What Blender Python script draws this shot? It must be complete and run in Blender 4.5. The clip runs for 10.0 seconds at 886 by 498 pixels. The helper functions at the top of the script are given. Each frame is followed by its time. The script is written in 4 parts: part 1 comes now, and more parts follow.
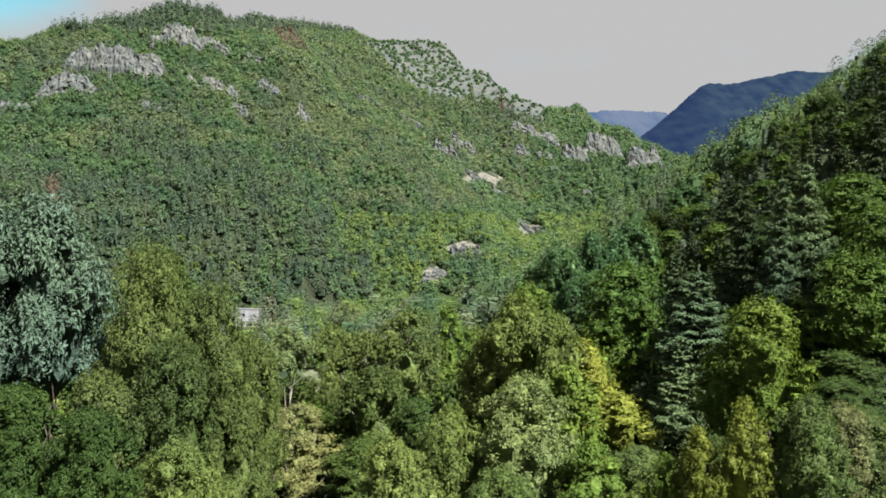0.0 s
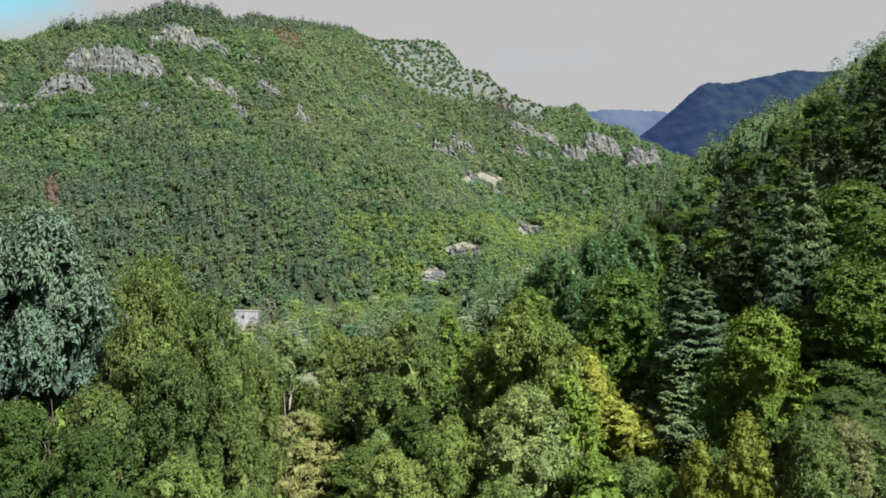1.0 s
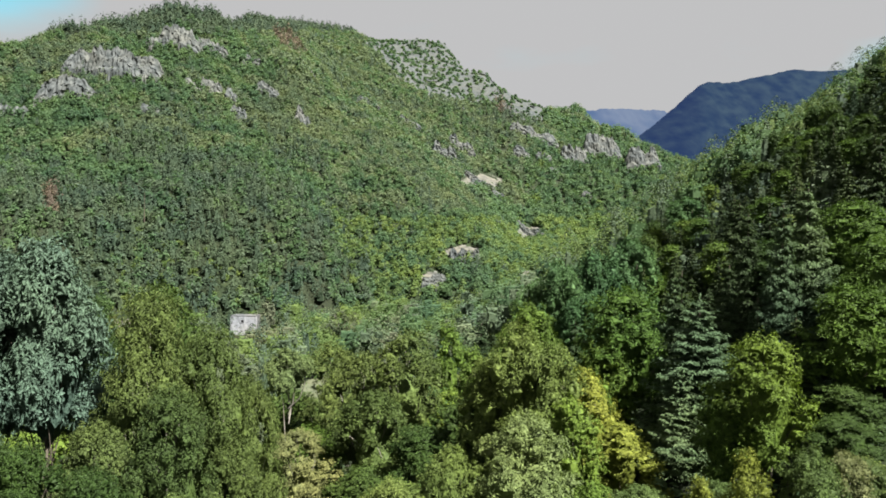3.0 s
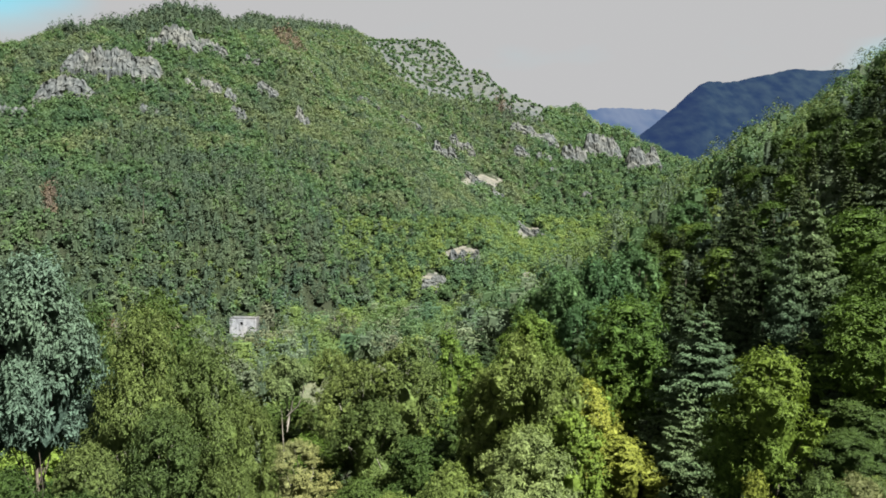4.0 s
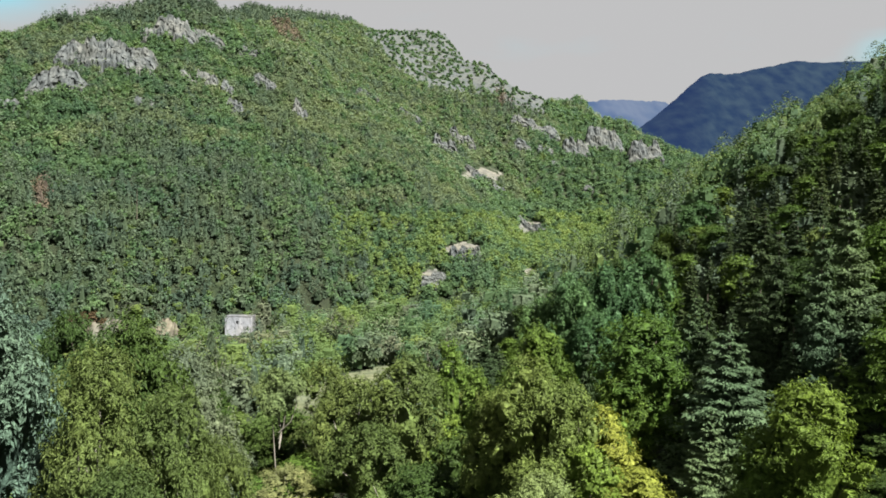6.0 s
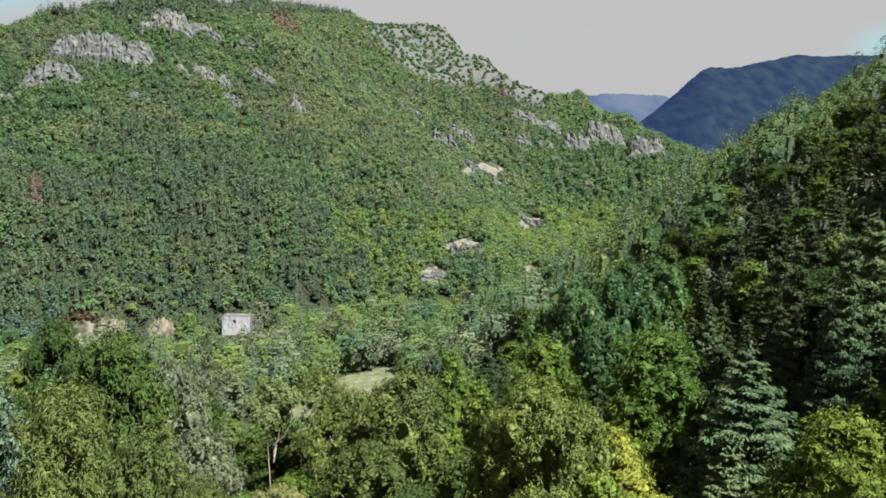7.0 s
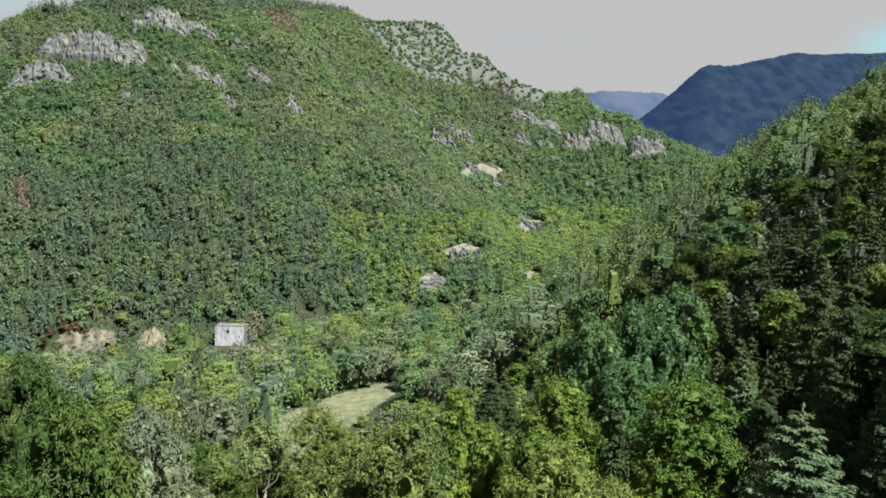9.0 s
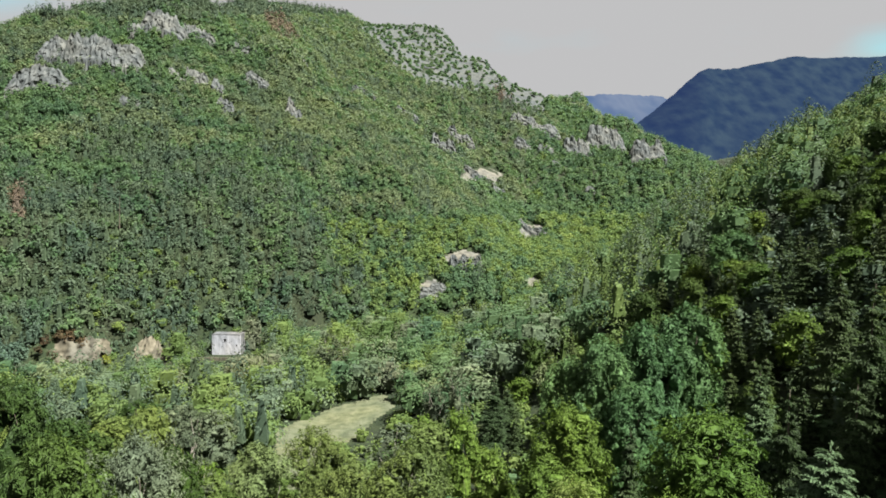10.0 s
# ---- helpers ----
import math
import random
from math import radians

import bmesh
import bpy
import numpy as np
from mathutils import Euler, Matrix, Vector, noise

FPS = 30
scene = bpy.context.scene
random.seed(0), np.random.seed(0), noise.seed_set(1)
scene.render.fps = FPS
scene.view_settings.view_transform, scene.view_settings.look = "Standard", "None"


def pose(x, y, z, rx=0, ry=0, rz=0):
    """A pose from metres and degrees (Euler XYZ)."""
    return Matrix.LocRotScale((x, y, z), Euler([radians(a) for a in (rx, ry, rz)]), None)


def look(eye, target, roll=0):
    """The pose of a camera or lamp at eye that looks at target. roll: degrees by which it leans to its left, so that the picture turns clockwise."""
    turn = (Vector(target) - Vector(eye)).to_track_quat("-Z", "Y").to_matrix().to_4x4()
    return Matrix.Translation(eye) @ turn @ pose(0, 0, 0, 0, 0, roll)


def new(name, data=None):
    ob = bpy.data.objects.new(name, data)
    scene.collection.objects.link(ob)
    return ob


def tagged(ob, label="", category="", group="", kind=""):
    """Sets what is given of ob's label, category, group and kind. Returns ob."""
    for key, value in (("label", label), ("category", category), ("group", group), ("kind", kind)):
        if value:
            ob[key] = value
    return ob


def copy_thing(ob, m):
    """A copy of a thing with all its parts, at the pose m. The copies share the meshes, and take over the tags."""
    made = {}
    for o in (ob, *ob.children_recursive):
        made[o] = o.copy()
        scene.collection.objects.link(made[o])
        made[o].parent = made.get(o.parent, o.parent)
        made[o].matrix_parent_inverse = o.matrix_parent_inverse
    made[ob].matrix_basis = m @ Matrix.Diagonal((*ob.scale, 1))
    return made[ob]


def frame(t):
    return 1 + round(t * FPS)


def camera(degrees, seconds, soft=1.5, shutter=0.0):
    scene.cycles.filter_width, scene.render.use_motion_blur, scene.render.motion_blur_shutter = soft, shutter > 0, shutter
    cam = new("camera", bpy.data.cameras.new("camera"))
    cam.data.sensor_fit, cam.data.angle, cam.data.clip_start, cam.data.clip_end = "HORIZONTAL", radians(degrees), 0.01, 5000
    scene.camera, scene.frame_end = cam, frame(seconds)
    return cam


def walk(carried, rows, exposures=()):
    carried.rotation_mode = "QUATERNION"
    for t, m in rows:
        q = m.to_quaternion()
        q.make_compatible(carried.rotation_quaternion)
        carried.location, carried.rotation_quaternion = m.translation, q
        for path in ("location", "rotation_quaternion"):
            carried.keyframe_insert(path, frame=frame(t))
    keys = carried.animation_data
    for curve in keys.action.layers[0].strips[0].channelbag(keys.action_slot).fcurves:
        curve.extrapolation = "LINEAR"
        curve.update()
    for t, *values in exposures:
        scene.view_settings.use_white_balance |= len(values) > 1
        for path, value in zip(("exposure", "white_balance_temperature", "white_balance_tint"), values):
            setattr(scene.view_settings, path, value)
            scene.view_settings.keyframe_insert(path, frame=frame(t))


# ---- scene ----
cam = camera(66.0, 10.0, soft=1.75)
METRES, EYE, TILT, LEAN, TURN = 25.0, 36.0, -2.0, 0.0, 0.0
ROWS = [
    (0.0, 0.0, 0.0, 0.0, 0.0, 0.0, -0.0),
    (0.5, -0.0001, 0.0022, 0.0165, -0.02, -0.03, 0.03),
    (1.0, -0.0011, 0.0038, 0.0352, -0.05, -0.07, 0.03),
    (1.5, -0.002, 0.0054, 0.0546, -0.07, -0.09, 0.03),
    (2.0, -0.0023, 0.0055, 0.0739, -0.09, -0.12, -0.01),
    (2.5, -0.0033, 0.0077, 0.0958, -0.09, -0.15, -0.01),
    (4.0, -0.0036, 0.0563, 0.1549, -0.08, -0.25, -0.03),
    (4.5, -0.0049, 0.0966, 0.1732, -0.08, -0.31, -0.05),
    (5.0, -0.0073, 0.1486, 0.192, -0.09, -0.46, -0.07),
    (5.5, -0.0101, 0.2085, 0.2108, -0.1, -0.69, -0.12),
    (7.0, -0.0215, 0.4157, 0.2858, -0.15, -1.46, -0.17),
    (7.5, -0.0282, 0.4925, 0.3232, -0.21, -1.66, -0.19),
    (8.0, -0.0355, 0.5556, 0.3553, -0.26, -1.74, -0.22),
    (8.5, -0.0452, 0.6288, 0.3929, -0.31, -1.79, -0.24),
    (9.0, -0.0553, 0.692, 0.4263, -0.37, -1.73, -0.26),
    (9.5, -0.0647, 0.7529, 0.4593, -0.42, -1.64, -0.3),
    (10.0, -0.0736, 0.8038, 0.4909, -0.46, -1.51, -0.32),
]
walk(cam, [(t, pose(0, 0, EYE, TILT, LEAN, TURN) @ pose(METRES * x, METRES * y, METRES * z, 90 + pitch, roll, yaw)) for t, x, y, z, yaw, pitch, roll in ROWS])

# ---- light ----
SUN_AZ, SUN_EL = 124.0, 54.0   # degrees clockwise from straight ahead, and above the horizon
world = bpy.data.worlds.new("sky")
scene.world = world
world.use_nodes = True
wn, wl = world.node_tree.nodes, world.node_tree.links
wn.clear()
w_out = wn.new("ShaderNodeOutputWorld")
w_bg = wn.new("ShaderNodeBackground")
w_bg.inputs["Strength"].default_value = 0.0865
w_sky = wn.new("ShaderNodeTexSky")
w_sky.sky_type = "NISHITA"
w_sky.sun_disc = False
w_sky.sun_elevation = radians(SUN_EL)
w_sky.sun_rotation = radians(SUN_AZ)
w_sky.dust_density = 2.5
# thin bright cloud over most of the sky, with a few blue gaps
w_co = wn.new("ShaderNodeTexCoord")
w_map = wn.new("ShaderNodeMapping")
w_map.inputs["Scale"].default_value = (2.0, 2.0, 6.5)
w_map.inputs["Location"].default_value = (0.35, 0.0, 0.15)
w_noise = wn.new("ShaderNodeTexNoise")
w_noise.inputs["Scale"].default_value = 1.6
w_noise.inputs["Detail"].default_value = 4.0
w_ramp = wn.new("ShaderNodeValToRGB")
w_ramp.color_ramp.elements[0].position = 0.30
w_ramp.color_ramp.elements[0].color = (0.90, 0.90, 0.90, 1)
w_ramp.color_ramp.elements[1].position = 0.42
w_ramp.color_ramp.elements[1].color = (1, 1, 1, 1)
w_mix = wn.new("ShaderNodeMix")
w_mix.data_type = "RGBA"
w_mix.inputs["B"].default_value = (1.31, 1.31, 1.325, 1)
wl.new(w_co.outputs["Generated"], w_map.inputs["Vector"])
wl.new(w_map.outputs["Vector"], w_noise.inputs["Vector"])
wl.new(w_noise.outputs["Fac"], w_ramp.inputs["Fac"])
cover = w_ramp.outputs["Color"]
for toward, edge, wide in (((-0.56, 0.80, 0.28), 0.03, 0.12), ((0.54, 0.82, 0.195), -0.055, 0.12)):
    w_far = wn.new("ShaderNodeVectorMath")
    w_far.operation = "DISTANCE"
    w_far.inputs[1].default_value = Vector(toward).normalized()
    w_flat = wn.new("ShaderNodeVectorMath")
    w_flat.operation = "MULTIPLY_ADD"
    w_flat.inputs[1].default_value = (1, 1, 2.2)
    w_flat.inputs[2].default_value = (0, 0, -1.2 * Vector(toward).normalized().z)
    wl.new(w_co.outputs["Generated"], w_flat.inputs[0])
    wl.new(w_flat.outputs["Vector"], w_far.inputs[0])
    w_torn = wn.new("ShaderNodeMath")
    w_torn.operation = "MULTIPLY_ADD"
    w_torn.inputs[1].default_value = 0.16
    wl.new(w_noise.outputs["Fac"], w_torn.inputs[0])
    wl.new(w_far.outputs["Value"], w_torn.inputs[2])
    w_gap = wn.new("ShaderNodeMapRange")
    w_gap.interpolation_type = "SMOOTHSTEP"
    w_gap.inputs["From Min"].default_value, w_gap.inputs["From Max"].default_value = edge + 0.08, edge + 0.08 + wide
    wl.new(w_torn.outputs["Value"], w_gap.inputs["Value"])
    w_both = wn.new("ShaderNodeMath")
    w_both.operation = "MULTIPLY"
    wl.new(cover, w_both.inputs[0])
    wl.new(w_gap.outputs["Result"], w_both.inputs[1])
    cover = w_both.outputs["Value"]
wl.new(cover, w_mix.inputs["Factor"])
w_tint = wn.new("ShaderNodeMix")
w_tint.data_type, w_tint.blend_type = "RGBA", "MULTIPLY"
w_tint.inputs["Factor"].default_value = 1.0
w_tint.inputs["B"].default_value = (0.40, 0.62, 0.50, 1)
wl.new(w_sky.outputs["Color"], w_tint.inputs["A"])
wl.new(w_tint.outputs["Result"], w_mix.inputs["A"])
wl.new(w_mix.outputs["Result"], w_bg.inputs["Color"])
wl.new(w_bg.outputs["Background"], w_out.inputs["Surface"])

sun = new("sun", bpy.data.lights.new("sun", "SUN"))
sun.data.energy = 5.0
sun.data.angle = radians(0.6)
sun.data.color = (1.0, 0.97, 0.91)
az, el = radians(SUN_AZ), radians(SUN_EL)
sun.matrix_world = look((150 * math.sin(az), 150 * math.cos(az), 400), (150 * math.sin(az) - math.sin(az) * math.cos(el), 150 * math.cos(az) - math.cos(az) * math.cos(el), 400 - math.sin(el)))


scene.view_settings.exposure = 2.24


# ---- materials ----
def material(name, roughness=0.8):
    m = bpy.data.materials.new(name)
    m.use_nodes = True
    nodes, links = m.node_tree.nodes, m.node_tree.links
    bsdf = nodes["Principled BSDF"]
    bsdf.inputs["Roughness"].default_value = roughness
    bsdf.inputs["Specular IOR Level"].default_value = 0.25
    return m, nodes, links, bsdf


def noise_node(nodes, links, scale, detail=4.0, vector=None):
    n = nodes.new("ShaderNodeTexNoise")
    n.inputs["Scale"].default_value = scale
    n.inputs["Detail"].default_value = detail
    if vector is not None:
        links.new(vector, n.inputs["Vector"])
    return n


def ramp_node(nodes, links, fac, stops):
    r = nodes.new("ShaderNodeValToRGB")
    els = r.color_ramp.elements
    while len(els) < len(stops):
        els.new(0.5)
    for e, (p, c) in zip(els, stops):
        e.position, e.color = p, (*c, 1)
    links.new(fac, r.inputs["Fac"])
    return r


def mix_node(nodes, links, fac, a, b, blend="MIX"):
    n = nodes.new("ShaderNodeMix")
    n.data_type, n.blend_type = "RGBA", blend
    for sock, v in ((n.inputs["Factor"], fac), (n.inputs["A"], a), (n.inputs["B"], b)):
        if isinstance(v, (int, float)):
            sock.default_value = v
        elif isinstance(v, tuple):
            sock.default_value = (*v, 1)
        else:
            links.new(v, sock)
    return n.outputs["Result"]


def leaf_material(name, dark, mid, light, per_object=True, glow=0.24, patch=0.06, soft=0.08, relief=0.8):
    """Foliage: each leaf spray has its own tone, each tree its own, and the tone drifts over the wood."""
    m, nodes, links, bsdf = material(name, 0.6)
    bsdf.inputs["Specular IOR Level"].default_value = 0.12
    geo = nodes.new("ShaderNodeNewGeometry")
    ends = [tuple(0.4 * a + 0.6 * b for a, b in zip(c, mid)) for c in (dark, light)]
    leaf = ramp_node(nodes, links, geo.outputs["Random Per Island"], ((0.0, ends[0]), (0.5, mid), (1.0, ends[1])))
    if per_object:
        info = nodes.new("ShaderNodeObjectInfo")
        tone = info.outputs["Random"]
    else:
        att = nodes.new("ShaderNodeAttribute")
        att.attribute_name = "tree_tone"
        tone = att.outputs["Fac"]
    hsv = nodes.new("ShaderNodeHueSaturation")
    hue = nodes.new("ShaderNodeMapRange")
    hue.inputs["To Min"].default_value, hue.inputs["To Max"].default_value = 0.49, 0.515
    links.new(tone, hue.inputs["Value"])
    links.new(hue.outputs["Result"], hsv.inputs["Hue"])
    val = nodes.new("ShaderNodeMapRange")
    val.inputs["To Min"].default_value, val.inputs["To Max"].default_value = (1.2, 0.80) if per_object else (1.15, 0.86)
    links.new(tone, val.inputs["Value"])
    links.new(val.outputs["Result"], hsv.inputs["Value"])
    links.new(leaf.outputs["Color"], hsv.inputs["Color"])
    n = noise_node(nodes, links, patch, 3.0, geo.outputs["Position"])
    drift = ramp_node(nodes, links, n.outputs["Fac"], ((0.35, (0.8, 0.86, 0.9)), (0.65, (1.16, 1.1, 0.9))))
    col = mix_node(nodes, links, 1.0, hsv.outputs["Color"], drift.outputs["Color"], "MULTIPLY")
    fine = noise_node(nodes, links, 2.2, 3.0, geo.outputs["Position"])
    fleck = ramp_node(nodes, links, fine.outputs["Fac"], ((0.35, (0.62 + soft, 0.64 + soft, 0.62 + soft)), (0.65, (1.3 - soft, 1.28 - soft, 1.25 - soft))))
    col = mix_node(nodes, links, 1.0, col, fleck.outputs["Color"], "MULTIPLY")
    bump = nodes.new("ShaderNodeBump")
    bump.inputs["Strength"].default_value = relief
    bump.inputs["Distance"].default_value = 0.35
    links.new(fine.outputs["Fac"], bump.inputs["Height"])
    links.new(bump.outputs["Normal"], bsdf.inputs["Normal"])
    links.new(col, bsdf.inputs["Base Color"])
    tr = nodes.new("ShaderNodeBsdfTranslucent")
    links.new(mix_node(nodes, links, 1.0, col, (1.15, 1.2, 0.8), "MULTIPLY"), tr.inputs["Color"])
    mx = nodes.new("ShaderNodeMixShader")
    mx.inputs["Fac"].default_value = glow
    links.new(bsdf.outputs["BSDF"], mx.inputs[1])
    links.new(tr.outputs["BSDF"], mx.inputs[2])
    links.new(mx.outputs["Shader"], nodes["Material Output"].inputs["Surface"])
    return m


LEAF = {
    "broad": leaf_material("leaf_broad", (0.012, 0.021, 0.005), (0.030, 0.053, 0.013), (0.051, 0.090, 0.022)),
    "olive": leaf_material("leaf_olive", (0.032, 0.044, 0.013), (0.079, 0.110, 0.031), (0.135, 0.188, 0.053)),
    "pale_olive": leaf_material("leaf_pale_olive", (0.037, 0.050, 0.020), (0.091, 0.123, 0.049), (0.155, 0.209, 0.084)),
    "robinia": leaf_material("leaf_robinia", (0.024, 0.033, 0.010), (0.059, 0.083, 0.025), (0.100, 0.142, 0.041)),
    "bright": leaf_material("leaf_bright", (0.034, 0.052, 0.008), (0.086, 0.131, 0.023), (0.146, 0.221, 0.039)),
    "yellow": leaf_material("leaf_yellow", (0.047, 0.055, 0.010), (0.119, 0.138, 0.025), (0.202, 0.234, 0.043)),
    "pale": leaf_material("leaf_pale", (0.068, 0.071, 0.029), (0.136, 0.142, 0.058), (0.190, 0.198, 0.081)),
    "silver": leaf_material("leaf_silver", (0.022, 0.035, 0.028), (0.063, 0.101, 0.079), (0.112, 0.183, 0.142)),
    "sage": leaf_material("leaf_sage", (0.040, 0.052, 0.034), (0.086, 0.108, 0.070), (0.132, 0.164, 0.110)),
    "beech": leaf_material("leaf_beech", (0.021, 0.037, 0.006), (0.054, 0.091, 0.016), (0.092, 0.154, 0.027)),
    "spruce": leaf_material("needle_spruce", (0.016, 0.025, 0.010), (0.034, 0.052, 0.020), (0.051, 0.080, 0.030), glow=0.2),
    "bluepine": leaf_material("needle_bluepine", (0.040, 0.060, 0.031), (0.064, 0.100, 0.052), (0.089, 0.139, 0.072), glow=0.2),
    "teal": leaf_material("leaf_teal", (0.022, 0.043, 0.016), (0.056, 0.105, 0.040), (0.093, 0.179, 0.067)),
    "grey": leaf_material("leaf_grey", (0.038, 0.048, 0.030), (0.076, 0.096, 0.060), (0.106, 0.134, 0.084)),
    "rust": leaf_material("leaf_rust", (0.036, 0.028, 0.016), (0.062, 0.045, 0.026), (0.091, 0.067, 0.040)),
}
# hillside foliage: most greens greyed and blued to paint in haze
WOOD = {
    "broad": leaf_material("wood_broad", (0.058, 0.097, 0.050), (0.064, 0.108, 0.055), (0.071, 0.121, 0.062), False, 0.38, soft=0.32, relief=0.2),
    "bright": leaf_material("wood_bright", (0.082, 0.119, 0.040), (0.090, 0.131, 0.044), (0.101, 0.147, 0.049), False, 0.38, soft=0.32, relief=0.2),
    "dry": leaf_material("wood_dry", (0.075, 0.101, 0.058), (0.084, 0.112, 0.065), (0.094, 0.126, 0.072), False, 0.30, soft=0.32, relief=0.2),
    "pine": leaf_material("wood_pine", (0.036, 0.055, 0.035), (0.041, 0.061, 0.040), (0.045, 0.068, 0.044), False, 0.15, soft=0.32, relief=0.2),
    # sunlight on the right slope's conifers is put into this yellowish green
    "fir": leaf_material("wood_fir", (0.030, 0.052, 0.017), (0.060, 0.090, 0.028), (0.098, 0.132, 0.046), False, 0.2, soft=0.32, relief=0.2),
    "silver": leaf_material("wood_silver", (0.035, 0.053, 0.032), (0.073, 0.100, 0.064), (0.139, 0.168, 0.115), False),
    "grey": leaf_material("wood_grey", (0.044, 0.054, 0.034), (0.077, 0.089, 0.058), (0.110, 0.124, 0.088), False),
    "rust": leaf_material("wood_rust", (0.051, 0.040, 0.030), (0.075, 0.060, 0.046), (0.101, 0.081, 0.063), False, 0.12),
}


def bark_material(name, dark, light, scale=3.0):
    m, nodes, links, bsdf = material(name, 0.9)
    co = nodes.new("ShaderNodeTexCoord")
    mp = nodes.new("ShaderNodeMapping")
    mp.inputs["Scale"].default_value = (1, 1, 0.25)
    links.new(co.outputs["Object"], mp.inputs["Vector"])
    n = noise_node(nodes, links, scale, 5.0, mp.outputs["Vector"])
    r = ramp_node(nodes, links, n.outputs["Fac"], ((0.3, dark), (0.7, light)))
    links.new(r.outputs["Color"], bsdf.inputs["Base Color"])
    b = nodes.new("ShaderNodeBump")
    b.inputs["Strength"].default_value = 0.6
    links.new(n.outputs["Fac"], b.inputs["Height"])
    links.new(b.outputs["Normal"], bsdf.inputs["Normal"])
    return m


BARK = bark_material("bark", (0.040, 0.034, 0.026), (0.104, 0.088, 0.068))
BARK_PALE = bark_material("bark_pale", (0.112, 0.100, 0.080), (0.224, 0.212, 0.176))


def ground_material():
    m, nodes, links, bsdf = material("forest_floor", 0.95)
    geo = nodes.new("ShaderNodeNewGeometry")
    big = noise_node(nodes, links, 0.03, 4.0, geo.outputs["Position"])
    mid = noise_node(nodes, links, 0.35, 6.0, geo.outputs["Position"])
    fine = noise_node(nodes, links, 3.0, 5.0, geo.outputs["Position"])
    # grass and soil darkened so gaps between the trees read as shade
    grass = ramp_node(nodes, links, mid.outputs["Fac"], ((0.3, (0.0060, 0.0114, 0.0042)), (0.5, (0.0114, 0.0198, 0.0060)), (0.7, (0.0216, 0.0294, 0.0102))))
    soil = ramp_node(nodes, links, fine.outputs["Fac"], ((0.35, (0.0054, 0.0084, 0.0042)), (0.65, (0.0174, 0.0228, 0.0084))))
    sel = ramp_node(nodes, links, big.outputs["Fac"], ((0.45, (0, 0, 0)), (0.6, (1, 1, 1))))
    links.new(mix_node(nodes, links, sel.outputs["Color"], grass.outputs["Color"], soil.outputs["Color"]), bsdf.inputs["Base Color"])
    b = nodes.new("ShaderNodeBump")
    b.inputs["Strength"].default_value = 0.7
    b.inputs["Distance"].default_value = 0.4
    links.new(fine.outputs["Fac"], b.inputs["Height"])
    links.new(b.outputs["Normal"], bsdf.inputs["Normal"])
    return m


GROUND = ground_material()


def rock_material(name, dark, mid, light):
    """Weathered limestone: pale faces, grey streaks running down, dark cracks."""
    m, nodes, links, bsdf = material(name, 0.9)
    geo = nodes.new("ShaderNodeNewGeometry")
    mp = nodes.new("ShaderNodeMapping")
    mp.inputs["Scale"].default_value = (1, 1, 0.35)
    links.new(geo.outputs["Position"], mp.inputs["Vector"])
    n = noise_node(nodes, links, 0.45, 8.0, mp.outputs["Vector"])
    big = noise_node(nodes, links, 0.09, 3.0, geo.outputs["Position"])
    r = ramp_node(nodes, links, n.outputs["Fac"], ((0.36, dark), (0.47, mid), (0.62, light)))
    tint = ramp_node(nodes, links, big.outputs["Fac"], ((0.4, (0.84, 0.88, 0.92)), (0.6, (1.04, 1.02, 0.97))))
    links.new(mix_node(nodes, links, 1.0, r.outputs["Color"], tint.outputs["Color"], "MULTIPLY"), bsdf.inputs["Base Color"])
    b = nodes.new("ShaderNodeBump")
    b.inputs["Strength"].default_value = 0.9
    b.inputs["Distance"].default_value = 0.7
    links.new(n.outputs["Fac"], b.inputs["Height"])
    links.new(b.outputs["Normal"], bsdf.inputs["Normal"])
    return m


ROCK = rock_material("limestone", (0.025, 0.029, 0.027), (0.047, 0.051, 0.049), (0.078, 0.082, 0.077))
SCREE = rock_material("limestone_scree", (0.030, 0.034, 0.032), (0.041, 0.046, 0.044), (0.056, 0.061, 0.058))
STONES = rock_material("stony_ground", (0.042, 0.041, 0.034), (0.068, 0.066, 0.055), (0.098, 0.095, 0.081))
EARTH = rock_material("bare_earth", (0.038, 0.035, 0.025), (0.066, 0.060, 0.043), (0.098, 0.090, 0.068))
MEADOW = rock_material("dry_meadow", (0.046, 0.054, 0.027), (0.064, 0.071, 0.037), (0.082, 0.087, 0.050))
PLASTER = rock_material("whitewash", (0.250, 0.250, 0.262), (0.264, 0.264, 0.276), (0.276, 0.276, 0.288))
# darker concrete for the house, with the side walls' shade in its colour
SHADOWED = rock_material("shaded_concrete", (0.044, 0.044, 0.046), (0.074, 0.074, 0.075), (0.104, 0.104, 0.104))


# ---- terrain ----
def hash01(i, j, seed):
    v = np.sin(i * 127.1 + j * 311.7 + seed * 74.7) * 43758.5453
    return v - np.floor(v)


def value_noise(x, y, seed=0):
    i, j = np.floor(x), np.floor(y)
    f, g = x - i, y - j
    f, g = f * f * (3 - 2 * f), g * g * (3 - 2 * g)
    a, b = hash01(i, j, seed), hash01(i + 1, j, seed)
    c, d = hash01(i, j + 1, seed), hash01(i + 1, j + 1, seed)
    return (a + (b - a) * f) * (1 - g) + (c + (d - c) * f) * g - 0.5


def fbm(x, y, octaves=4, seed=0):
    s, amp = 0.0, 1.0
    for k in range(octaves):
        s = s + amp * value_noise(x * 2 ** k, y * 2 ** k, seed + k)
        amp *= 0.5
    return s


SPURS = []


